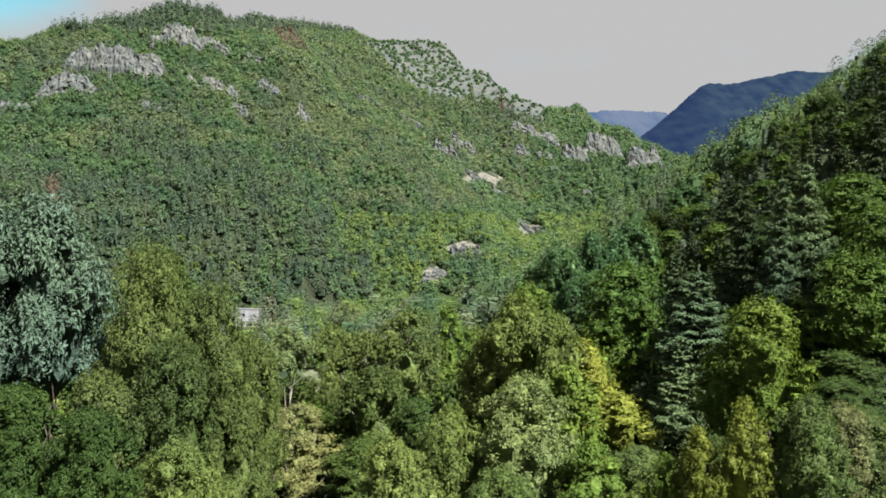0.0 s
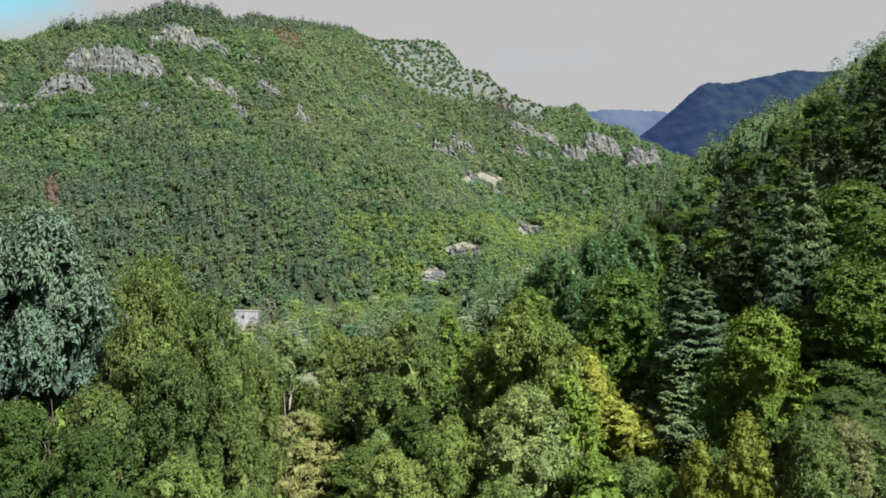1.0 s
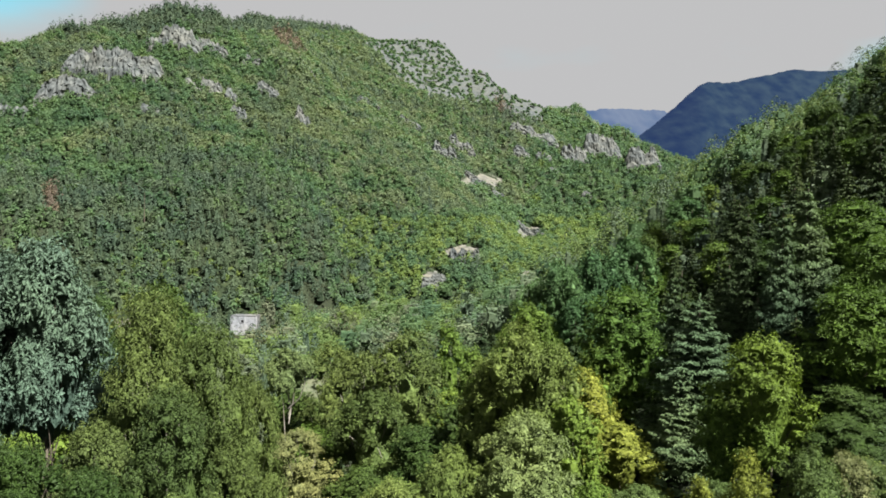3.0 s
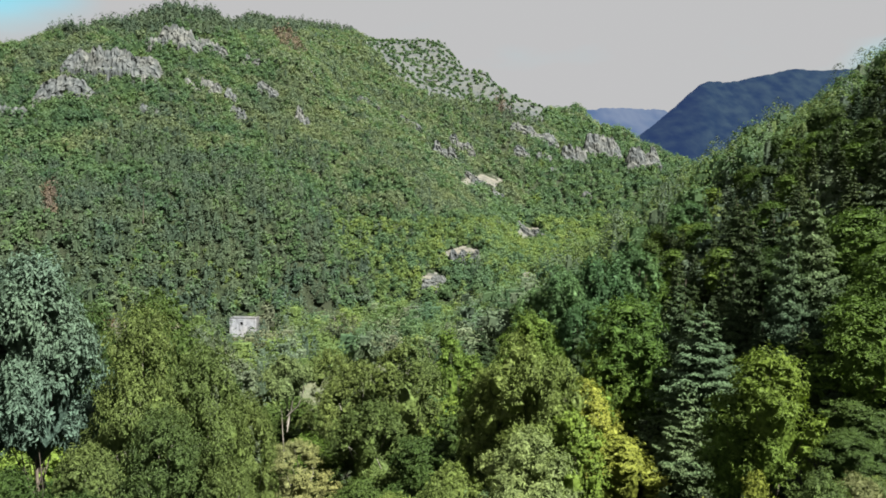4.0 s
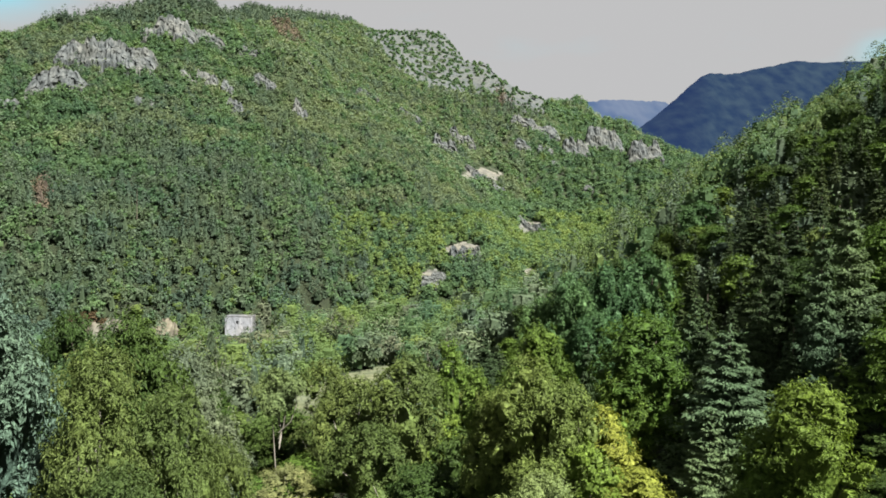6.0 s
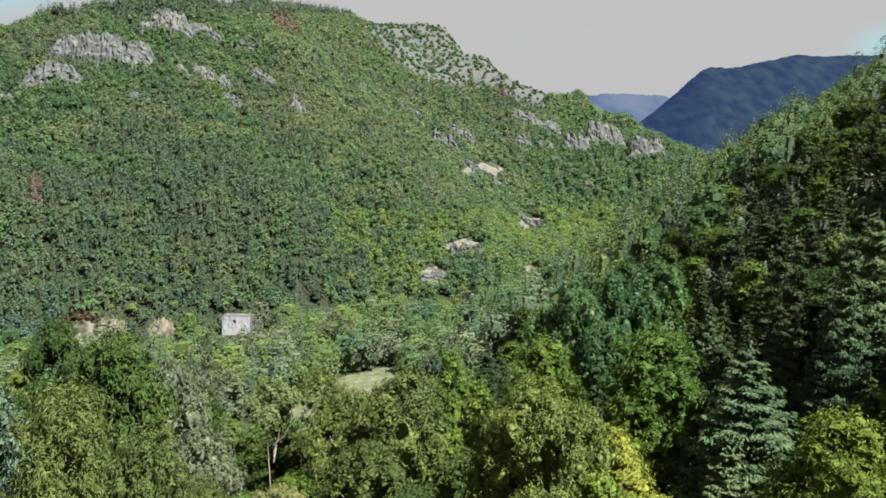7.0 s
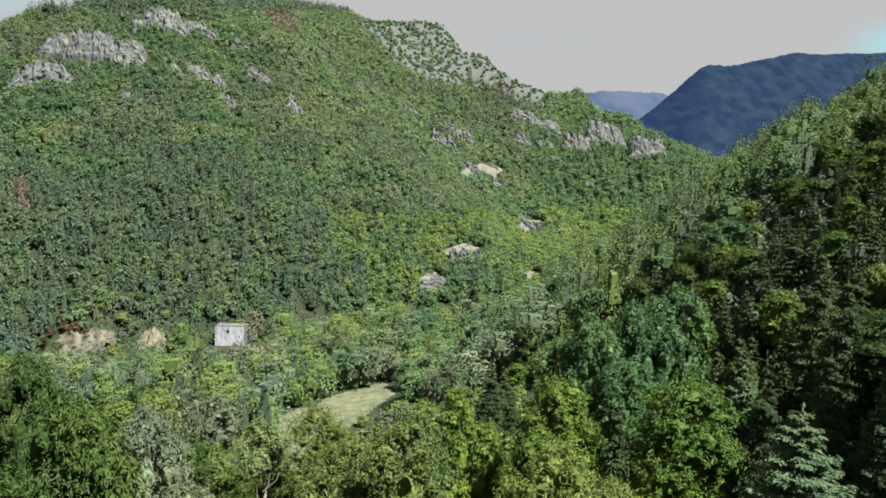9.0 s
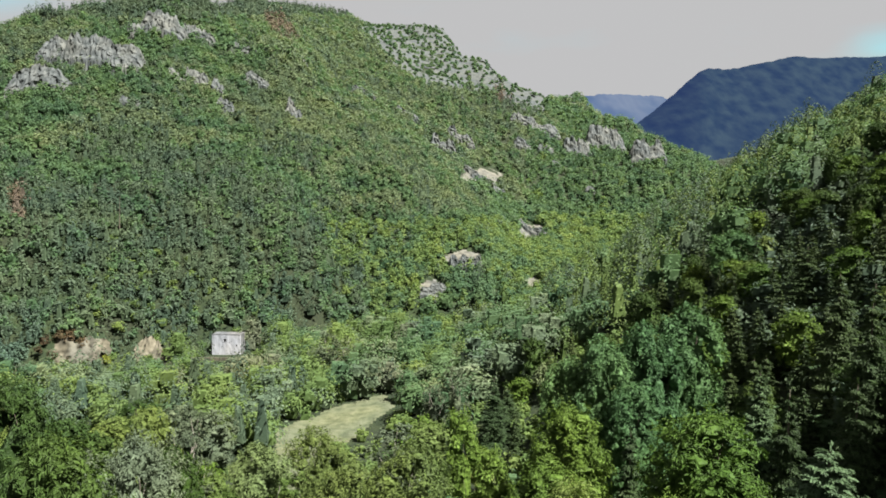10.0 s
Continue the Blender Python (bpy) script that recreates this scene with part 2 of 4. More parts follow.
def spur(u, *line):
    """How the far hillside climbs along one line of sight (u = x / y): distance ahead, height."""
    SPURS.append((u, [p[0] for p in line], [p[1] for p in line]))


spur(-1.4, (150, 4), (250, 70), (400, 165), (600, 230), (1300, 260))
spur(-0.62, (212, 3), (232, 20), (251, 44), (292, 62), (345, 101), (398, 139), (430, 142), (600, 130), (1300, 120))
spur(-0.54, (219, 3), (236, 18), (254, 40), (292, 60), (345, 101), (425, 156), (500, 160), (800, 150))
spur(-0.48, (224, 2), (240, 18), (258, 36), (292, 58), (330, 86), (374, 120), (455, 168), (540, 172), (800, 180))
spur(-0.39, (234, 2), (256, 25), (288, 55), (350, 97), (416, 143), (480, 187), (580, 190), (900, 210))
spur(-0.335, (240, 1), (258, 24), (287, 50), (349, 88), (416, 136), (490, 187), (600, 203), (900, 260))
spur(-0.28, (245, 1), (264, 22), (287, 46), (349, 79), (416, 122), (453, 147), (530, 184), (750, 248), (1150, 372), (1500, 350))
spur(-0.22, (253, 1), (287, 39), (340, 66), (389, 98), (453, 146), (540, 178), (800, 256), (1200, 381), (1500, 350))
spur(-0.133, (264, 2), (314, 33), (363, 64), (430, 98), (545, 140), (700, 198), (1000, 300), (1200, 367), (1500, 330))
spur(-0.07, (272, 4), (310, 26), (363, 64), (430, 92), (545, 124), (700, 180), (1000, 304), (1300, 290))
spur(0.0, (280, 6), (308, 20), (360, 43), (430, 70), (496, 88), (620, 132), (840, 222), (1000, 303), (1300, 250))
spur(0.06, (284, 8), (308, 21), (380, 40), (486, 64), (560, 92), (686, 142), (840, 223), (1000, 226), (1300, 180))
spur(0.095, (287, 9), (330, 20), (420, 35), (470, 47), (540, 78), (662, 132), (790, 190), (1000, 190))
spur(0.13, (290, 10), (350, 19), (455, 30), (520, 56), (638, 116), (700, 148), (765, 172), (1000, 160))
spur(0.19, (300, 12), (455, 30), (520, 48), (640, 104), (760, 146), (868, 186), (1100, 150))
spur(0.26, (310, 14), (455, 32), (520, 46), (580, 72), (638, 98), (760, 141), (1000, 110))
spur(0.30, (322, 15), (455, 33), (530, 52), (604, 86), (700, 119), (900, 90))
spur(0.34, (330, 16), (455, 34), (540, 56), (622, 88), (665, 103), (900, 70))
spur(0.42, (350, 16), (460, 34), (540, 50), (640, 78), (900, 60))
spur(0.60, (350, 18), (800, 40), (2000, 60))
FOOT_U, FOOT_Y = [-0.70, -0.54, -0.48, -0.28, -0.13, 0.06, 0.14], [208, 219, 224, 245, 264, 282, 292]   # where the valley floor meets the hill


def soft_max(a, b, k=5.0):
    m = np.maximum(a, b)
    return m + k * np.log(np.exp((a - m) / k) + np.exp((b - m) / k)) - 0.0


def floor_height(x, y):
    z = np.interp(y, [-400, -100, 0, 40, 66, 90, 140, 240], [60, 26, 17, 11, 6, 2, 0, 0])
    z = z + 9 * np.exp(-((x + 32) / 24) ** 2 - ((y - 36) / 22) ** 2)
    return z


def slope_height(x, y):
    foot = np.interp(y, [-200, 0, 60, 110, 168, 250, 300, 400, 500, 700], [17, 17, 14, 14, 18, 32, 45, 100, 170, 330])
    base = np.interp(y, [0, 60, 80, 110, 200, 300], [10, 11, 13, 13, 13, 10])
    rise = 0.60 * (x - foot) + np.interp(y, [110, 170], [0.16, 0.07]) * np.maximum(0, x - foot - 22)
    return base + np.where(rise > 130, 130 + 0.25 * (rise - 130), rise)


def hill_height(x, y):
    ys = np.maximum(y, 40.0)
    u = np.clip(x / ys, -1.4, 0.6)
    cols = np.array([np.interp(ys, d, h, left=-30) for _, d, h in SPURS])
    us = np.array([s[0] for s in SPURS])
    k = np.clip(np.searchsorted(us, u) - 1, 0, len(us) - 2)
    f = (u - us[k]) / (us[k + 1] - us[k])
    f = f * f * (3 - 2 * f) * 0.5 + f * 0.5
    idx = np.arange(len(ys))
    z = cols[k, idx] * (1 - f) + cols[k + 1, idx] * f
    return np.where(y < 60, -30, z)


def height(x, y):
    x, y = np.atleast_1d(np.asarray(x, float)), np.atleast_1d(np.asarray(y, float))
    z = soft_max(floor_height(x, y), slope_height(x, y), 4.0)
    h = hill_height(x, y)
    far = np.clip((y - 300) / 400, 0, 1)
    z = soft_max(z, h, 3.0)
    lift = np.clip((h - 15) / 80, 0, 1)
    z = z + lift * (9 * fbm(x / 110 + 3, y / 110, 3, 5) * (0.4 + 0.6 * far) + 4 * fbm(x / 28, y / 28, 3, 9))
    return z + 1.4 * fbm(x / 18, y / 18, 3, 2)


def height1(x, y):
    return float(height(x, y)[0])


def mesh_from(name, verts, faces, mat, smooth=False, tone=None):
    me = bpy.data.meshes.new(name)
    verts = np.asarray(verts, np.float32)
    faces = np.asarray(faces, np.int32)
    n, k = faces.shape
    me.vertices.add(len(verts))
    me.vertices.foreach_set("co", verts.ravel())
    me.loops.add(n * k)
    me.loops.foreach_set("vertex_index", faces.ravel())
    me.polygons.add(n)
    me.polygons.foreach_set("loop_start", np.arange(0, n * k, k, dtype=np.int32))
    me.polygons.foreach_set("use_smooth", np.full(n, smooth))
    if tone is not None:
        att = me.attributes.new("tree_tone", "FLOAT", "POINT")
        att.data.foreach_set("value", np.asarray(tone, np.float32))
    me.update(calc_edges=True)
    me.materials.append(mat)
    return me


def grid_faces(rows, cols):
    i = np.arange((rows - 1) * cols).reshape(rows - 1, cols)[:, :-1].ravel()
    return np.stack([i, i + 1, i + cols + 1, i + cols], 1)


angles = np.concatenate([np.radians(np.linspace(-180, -52, 40, endpoint=False)), np.radians(np.linspace(-52, 52, 230, endpoint=False)), np.radians(np.linspace(52, 180, 40))])
ranges = np.concatenate([np.linspace(1, 30, 12, endpoint=False), np.geomspace(30, 1600, 190, endpoint=False), np.geomspace(1600, 4600, 8)])
aa, rr = np.meshgrid(angles, ranges)
gx, gy = (rr * np.sin(aa)).ravel(), (rr * np.cos(aa)).ravel()
gz = height(gx, gy)
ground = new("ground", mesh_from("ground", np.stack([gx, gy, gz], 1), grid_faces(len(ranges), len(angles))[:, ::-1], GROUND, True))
tagged(ground, "wooded valley floor and hillsides, leaf litter darkened like shade under trees", "ground", kind="structure")


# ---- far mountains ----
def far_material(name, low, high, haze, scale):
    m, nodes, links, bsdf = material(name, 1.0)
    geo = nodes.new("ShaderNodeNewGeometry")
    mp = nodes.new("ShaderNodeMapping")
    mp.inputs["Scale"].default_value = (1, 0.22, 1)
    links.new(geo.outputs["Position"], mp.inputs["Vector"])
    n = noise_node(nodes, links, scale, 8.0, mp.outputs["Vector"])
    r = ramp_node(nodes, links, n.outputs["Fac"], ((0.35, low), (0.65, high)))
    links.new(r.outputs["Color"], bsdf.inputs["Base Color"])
    # distance haze painted in as a faint blue glow of the slopes
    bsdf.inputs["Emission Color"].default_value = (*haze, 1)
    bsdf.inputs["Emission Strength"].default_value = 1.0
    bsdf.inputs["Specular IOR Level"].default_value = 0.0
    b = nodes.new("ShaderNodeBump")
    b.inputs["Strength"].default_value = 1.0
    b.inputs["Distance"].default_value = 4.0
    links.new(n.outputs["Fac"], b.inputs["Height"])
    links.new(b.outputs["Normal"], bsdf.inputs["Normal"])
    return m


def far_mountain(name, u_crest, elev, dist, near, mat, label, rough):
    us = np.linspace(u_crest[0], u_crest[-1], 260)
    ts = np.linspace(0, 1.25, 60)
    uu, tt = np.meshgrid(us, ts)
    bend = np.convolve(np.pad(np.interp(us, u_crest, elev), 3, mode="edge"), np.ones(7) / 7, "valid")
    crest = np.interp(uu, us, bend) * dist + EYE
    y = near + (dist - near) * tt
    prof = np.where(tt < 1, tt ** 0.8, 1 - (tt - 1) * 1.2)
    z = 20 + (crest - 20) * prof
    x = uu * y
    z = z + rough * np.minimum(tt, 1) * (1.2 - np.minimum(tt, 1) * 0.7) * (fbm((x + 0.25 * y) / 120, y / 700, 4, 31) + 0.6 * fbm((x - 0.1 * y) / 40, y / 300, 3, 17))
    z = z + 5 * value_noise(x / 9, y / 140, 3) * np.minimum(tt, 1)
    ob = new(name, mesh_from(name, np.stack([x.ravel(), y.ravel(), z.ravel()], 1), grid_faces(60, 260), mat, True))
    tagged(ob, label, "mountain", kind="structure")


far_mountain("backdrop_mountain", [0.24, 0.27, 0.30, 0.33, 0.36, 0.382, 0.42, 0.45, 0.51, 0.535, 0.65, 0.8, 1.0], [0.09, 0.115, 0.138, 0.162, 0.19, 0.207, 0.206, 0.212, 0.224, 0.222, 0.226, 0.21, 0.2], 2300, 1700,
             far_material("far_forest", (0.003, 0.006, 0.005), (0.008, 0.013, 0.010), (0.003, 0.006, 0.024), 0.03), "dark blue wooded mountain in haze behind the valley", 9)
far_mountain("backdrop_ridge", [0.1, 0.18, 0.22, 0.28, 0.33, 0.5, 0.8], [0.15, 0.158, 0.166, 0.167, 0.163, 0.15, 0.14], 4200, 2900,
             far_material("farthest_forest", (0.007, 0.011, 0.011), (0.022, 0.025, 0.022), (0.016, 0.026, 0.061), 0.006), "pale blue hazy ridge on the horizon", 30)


# ---- trees ----
rng = np.random.default_rng(7)


def sprays(centres, normals, size, jitter, r, aspect=0.6, along=None, loose=0.45):
    """Leaf sprays: one folded, pointed four-cornered blade at each centre, facing roughly along its normal, its length along its twig."""
    n = len(centres)
    d = normals + r.normal(0, jitter, (n, 3))
    d /= np.linalg.norm(d, axis=1, keepdims=True) + 1e-9
    twig = r.normal(0, 1, (n, 3)) if along is None else along + r.normal(0, loose, (n, 3))
    b = np.cross(d, twig)
    b /= np.linalg.norm(b, axis=1, keepdims=True) + 1e-9
    a = np.cross(b, d)
    s = (size * r.uniform(0.6, 1.35, n))[:, None]
    w = s * aspect
    v = np.stack([centres - a * s, centres - b * w + d * s * 0.12, centres + a * s - d * s * 0.1, centres + b * w + d * s * 0.12], 1)
    return v.reshape(-1, 3), np.arange(4 * n).reshape(n, 4)


def cube_ball():
    """A cube of 24 faces drawn out to a ball: the rough body inside a clump of leaves."""
    keys, faces = {}, []
    for axis in range(3):
        for side in (-1, 1):
            for i in (-1, 0):
                for j in (-1, 0):
                    quad = []
                    for a, b in ((i, j), (i + 1, j), (i + 1, j + 1), (i, j + 1)):
                        p = [0, 0, 0]
                        p[axis], p[(axis + 1) % 3], p[(axis + 2) % 3] = side, a, b
                        quad.append(keys.setdefault(tuple(p), len(keys)))
                    faces.append(quad if side > 0 else quad[::-1])
    v = np.array(list(keys), float)
    return v / np.linalg.norm(v, axis=1, keepdims=True), np.array(faces)


BALL_V, BALL_F = cube_ball()
CUBE_V = np.array([(x, y, z) for x in (-1, 1) for y in (-1, 1) for z in (-1, 1)]) / 3 ** 0.5
CUBE_F = np.array([(0, 1, 3, 2), (4, 6, 7, 5), (0, 4, 5, 1), (2, 3, 7, 6), (0, 2, 6, 4), (1, 5, 7, 3)])


def cores(centres, radii, r, taper=0.0, fine=True):
    """One uneven body for each clump, to close it against the light; radii: n x 3."""
    bv, bf = (BALL_V, BALL_F) if fine else (CUBE_V, CUBE_F)
    n, k = len(centres), len(bv)
    ball = bv * np.stack([1 - taper * bv[:, 2]] * 2 + [np.ones(k)], 1)
    v = ball[None] * r.uniform(0.72, 1.12, (n, k, 1)) * radii[:, None, :] + centres[:, None, :]
    f = bf[None] + k * np.arange(n)[:, None, None]
    return v.reshape(-1, 3), f.reshape(-1, 4)


def join(parts):
    vs, fs, k = [], [], 0
    for v, f in parts:
        vs.append(v)
        fs.append(f + k)
        k += len(v)
    return np.concatenate(vs), np.concatenate(fs)


def tube(p, q, r0, r1, bend=0.0, sides=6, steps=4, r=None):
    p, q = np.asarray(p, float), np.asarray(q, float)
    t = np.linspace(0, 1, steps + 1)[:, None]
    line = p + (q - p) * t
    if bend:
        line = line + np.sin(t * math.pi) * r.normal(0, bend, 3)
    d = (q - p) / (np.linalg.norm(q - p) + 1e-9)
    a = np.cross(d, [0.31, 0.87, 0.12])
    a /= np.linalg.norm(a) + 1e-9
    b = np.cross(d, a)
    ang = np.linspace(0, 2 * math.pi, sides, endpoint=False)
    ring = np.cos(ang)[:, None] * a + np.sin(ang)[:, None] * b
    rad = r0 + (r1 - r0) * t
    v = (line[:, None, :] + ring[None] * rad[:, :, None]).reshape(-1, 3)
    f = []
    for k in range(steps):
        for s in range(sides):
            f.append([k * sides + s, k * sides + (s + 1) % sides, (k + 1) * sides + (s + 1) % sides, (k + 1) * sides + s])
    return v, np.array(f)


def broad_shape(h, rad, clumps, leaves, leaf, seed, low=0.22, stem=1.0, spread=0.30, droop=0.0, point=1.0, fine=True, limb=1.0, aspect=0.28, core=1.0, flat=0.72, loose=0.12, taper=0.5):
    """Trunk with limbs, and a crown of domed leaf clumps set round it on the limbs' ends, each a close shell of small leaf sprays, with dark gaps between them, for a tree of height h."""
    r = np.random.default_rng(seed)
    trunk = [tube((0, 0, -0.6), (r.normal(0, 0.03) * h, r.normal(0, 0.03) * h, h * 0.66), 0.014 * h * stem, 0.004 * h * stem, 0.02 * h, 8 if fine else 5, 6 if fine else 3, r)]
    pts, nrm, way, mid, size = [], [], [], [], []
    tall = h * (1 - low)
    for k in range(clumps):
        up = 1 - 1.6 * (k + r.uniform(0.0, 0.9)) / clumps
        turn = 2.39996 * k + r.normal(0, 0.3)
        out = max(0.02, 1 - up * up) ** 0.5
        v = np.array([out * math.cos(turn), out * math.sin(turn), up])
        s = r.uniform(0.74, 1.0) * (1 + 0.16 * math.sin(3 * turn + seed))
        if k % 5 == 4:
            s *= 0.6
        t = 0.5 + 0.5 * up
        cr = rad * spread * r.uniform(0.7, 1.3) * (1.0 if point == 1.0 else 1.15 - 0.4 * t)
        width = max(0.0, rad * s * (1.0 if point == 1.0 else min(1.0, 1.45 * (1 - t) ** taper + 0.06)) - 0.45 * cr)
        rise = t if point == 1.0 else 1.0 - (k + 0.5) / clumps * 0.92
        c = np.array([v[0] * width / out, v[1] * width / out, h * low + (tall - 0.6 * cr) * rise * (0.94 + 0.06 * s)])
        if point == 1.0:
            c[:2] *= out
        if k % 3 == 0:
            root = np.array([0, 0, max(h * 0.15, c[2] - 0.25 * h - 0.3 * rad)])
            trunk.append(tube(root, c + np.array([0, 0, 0.3 * cr]), 0.0042 * h * limb, 0.0013 * h * limb, 0.03 * h, 5 if fine else 3, 3 if fine else 2, r))
        mid.append(c - np.array([0, 0, 0.10 * cr]))
        size.append(np.array([0.66, 0.66, 0.62 * flat]) * cr * core)
        m = max(12, int(leaves * (cr / (rad * spread)) ** 2 / clumps))
        # leafy shoots stand up and out from the clump, small tufts of them proud, hollows between
        count = max(5, m // 6)
        w = r.normal(0, 1, (count, 3)) + v * 0.5 + np.array([0, 0, 0.35])
        w /= np.linalg.norm(w, axis=1, keepdims=True)
        w[:, 2] = np.where(w[:, 2] < -0.45, -w[:, 2], w[:, 2])
        tuft = np.sin(5.0 * w[:, 0] + 9 * k) * np.sin(5.0 * w[:, 1] + 5 * k) * np.sin(4.5 * w[:, 2] + 2 * k)
        foot = c + w * (cr * r.uniform(0.62, 0.92, count) * (1 + 0.20 * tuft))[:, None] * np.array([1, 1, flat])
        shoot = w * 0.75 + np.array([0, 0, 0.75 * flat - 3.0 * droop]) + r.normal(0, 0.22, (count, 3))
        shoot /= np.linalg.norm(shoot, axis=1, keepdims=True)
        reach = cr * (0.34 + 0.6 * loose) * r.uniform(0.6, 1.3, count)
        i = np.arange(m) % count
        t = r.uniform(0, 1, m) ** 0.8
        p = foot[i] + shoot[i] * (reach[i] * t)[:, None] + r.normal(0, 1, (m, 3)) * (cr * 0.12 * (1.2 - 0.75 * t))[:, None]
        p[:, 2] -= droop * cr * (w[i, 0] ** 2 + w[i, 1] ** 2) * 2.0
        pts.append(p)
        nrm.append(w[i] * 0.8 + v * 0.15 + np.array([0, 0, 0.45]))
        way.append(shoot[i] * 1.2 + r.normal(0, 0.25, (m, 3)))
    # a solid body added inside the crown, to block light from passing
    mid.append(np.array([0, 0, h * low + 0.45 * tall]))
    wide = 0.62 if point == 1.0 else 0.42
    size.append(np.array([wide * rad, wide * rad, 0.36 * tall]) * min(1.0, core))
    p, n, a = np.concatenate(pts), np.concatenate(nrm), np.concatenate(way)
    p[:, 2] = np.maximum(p[:, 2], 0.3)
    return join(trunk), join([cores(np.array(mid), np.array(size), r, 0.0, True), sprays(p, n, leaf * 1.12, 0.33, r, aspect, a)])


def spruce_shape(h, rad, whorls, per, leaf, seed, droop=0.45, power=0.75, bare=0.05):
    """Conifer: straight trunk and tiers of boughs, each a long flat plume of needle sprays, full above and open below."""
    r = np.random.default_rng(seed)
    trunk = [tube((0, 0, -0.6), (0, 0, h * 0.97), 0.015 * h, 0.003 * h, 0.0, 6, 4, r)]
    pts, nrm, way, mid, size = [], [], [], [], []
    for k in range(whorls):
        t = (k + r.uniform(-0.25, 0.25)) / whorls
        z = h * (bare + (0.97 - bare) * t)
        reach = rad * max(0.0, 1 - t) ** power * r.uniform(0.9, 1.1) + 0.25
        boughs = max(5, int(9 - 3 * t))
        turn = r.uniform(0, 6.28)
        for j in range(boughs):
            a = turn + 2 * math.pi * (j + r.uniform(-0.3, 0.3)) / boughs
            ln = reach * r.uniform(0.6, 1.15)
            high = z + r.uniform(-0.55, 0.55) * h / whorls
            out = np.array([math.cos(a), math.sin(a), 0.0])
            across = np.array([-out[1], out[0], 0.0])
            m = max(4, int(per * (0.25 + 0.75 * ln / rad)))
            s = r.uniform(0.12, 1.0, m) ** 0.75
            wide = ln * 0.48 * np.sin(np.pi * np.clip(s * 0.85 + 0.12, 0, 1))
            side = r.uniform(-1, 1, m) * wide
            p = out * (ln * s)[:, None] + across * side[:, None]
            p[:, 2] = high - droop * ln * s ** 1.5 + 0.14 * ln * s ** 4 - 0.35 * np.abs(side) + r.normal(0, 0.06 * ln ** 0.5, m)
            pts.append(p)
            lean = np.sign(side) * np.minimum(1, np.abs(side) / (wide + 0.05))
            nrm.append(out * 0.40 + across * (lean * 0.35)[:, None] + np.array([0, 0, 0.9]))
            way.append(out * 0.8 + across * (lean * 0.8)[:, None] + np.array([0, 0, 0.4 - 1.4 * droop]))
            if ln > 0.2 * rad:
                mid.append(out * ln * 0.42 + np.array([0, 0, high - droop * ln * 0.30 - 0.06 * ln]))
                size.append(np.array([0.30, 0.30, 0.10]) * ln + 0.04)
    n = 12
    pts.append(np.stack([r.normal(0, 0.05, n), r.normal(0, 0.05, n), np.linspace(h * 0.93, h, n)], 1))
    way.append(np.tile(np.array([0.2, 0.1, 1.0]), (n, 1)))
    nrm.append(np.tile(np.array([0.5, -0.4, 0.4]), (n, 1)))
    cone = cores(np.array([[0, 0, 0.36 * h]]), np.array([[0.34 * rad, 0.34 * rad, 0.42 * h]]), r, 0.8)
    bodies = join([cone, cores(np.array(mid), np.array(size), r, 0.0, False)])
    return join(trunk), join([bodies, sprays(np.concatenate(pts), np.concatenate(nrm), leaf, 0.25, r, 0.30, np.concatenate(way), 0.3)])


def tree_thing(name, shape, leaf, bark, label, category="tree", group="trees of the valley"):
    """A tree built at the world's origin, to be copied to its place: trunk with limbs, and crown."""
    (tv, tf), (cv, cf) = shape
    ob = new(name)
    a = new("trunk", mesh_from(name + "_trunk", tv, tf, bark, True))
    b = new("crown", mesh_from(name + "_crown", cv, cf, leaf))
    a.parent = b.parent = ob
    return tagged(ob, label, category, group)


def place(base, x, y, s, wide=1.0):
    """Copies a tree to the ground at x, y, scaled by s, its crown made wider or narrower."""
    z = height1(x, y) - 0.15
    m = Matrix.Translation((x, y, z)) @ Matrix.Rotation(float(rng.uniform(0, 6.28)), 4, "Z")
    ob = copy_thing(base, m)
    ob.scale = (s * wide, s * wide, s)
    return ob


def drop_base(ob):
    for o in (*ob.children_recursive, ob):
        bpy.data.objects.remove(o)


# ---- single trees ----
# each kind is built once, 15 m high, in three degrees of fineness, from trees close by to those farthest off
H = 15.0
BASES = {}


def kind(key, name, leaf, bark, label, clumps, leaves, size, build=broad_shape, rad=4.4, spread=0.28, **more):
    """leaves, size: number and half length of the leaf sprays of the finest tree."""
    for far, (c, n, s, w) in enumerate(((1.0, 1.15, 0.95, 1.0), (0.9, 0.62, 1.2, 1.03), (0.6, 0.22, 1.95, 1.2))):
        seed = 11 + len(BASES)
        if build is broad_shape:
            shape = broad_shape(H, rad, int(clumps * c), leaves * n, size * s, seed, fine=not far, spread=spread * w, **more)
        else:
            shape = spruce_shape(H, rad, int(clumps * (1.0, 0.9, 0.8)[far]), leaves * (1.0, 0.55, 0.20)[far], size * (1.0, 1.3, 2.15)[far], seed, **more)
        BASES[key, far] = tree_thing(name, shape, LEAF[leaf], bark, label)


kind("broad", "broadleaf_tree", "broad", BARK, "green broadleaf tree with a dense rounded crown", 46, 12000, 0.17, rad=4.4, low=0.2)
kind("olive", "broadleaf_tree", "olive", BARK, "olive green broadleaf tree with a loose crown", 44, 11500, 0.17, rad=4.3, low=0.15, spread=0.30, flat=0.9, loose=0.2)
kind("pale_olive", "broadleaf_tree", "pale_olive", BARK, "light green broadleaf tree with a dense tufted crown", 54, 12500, 0.18, rad=4.4, low=0.12, spread=0.26, loose=0.2)
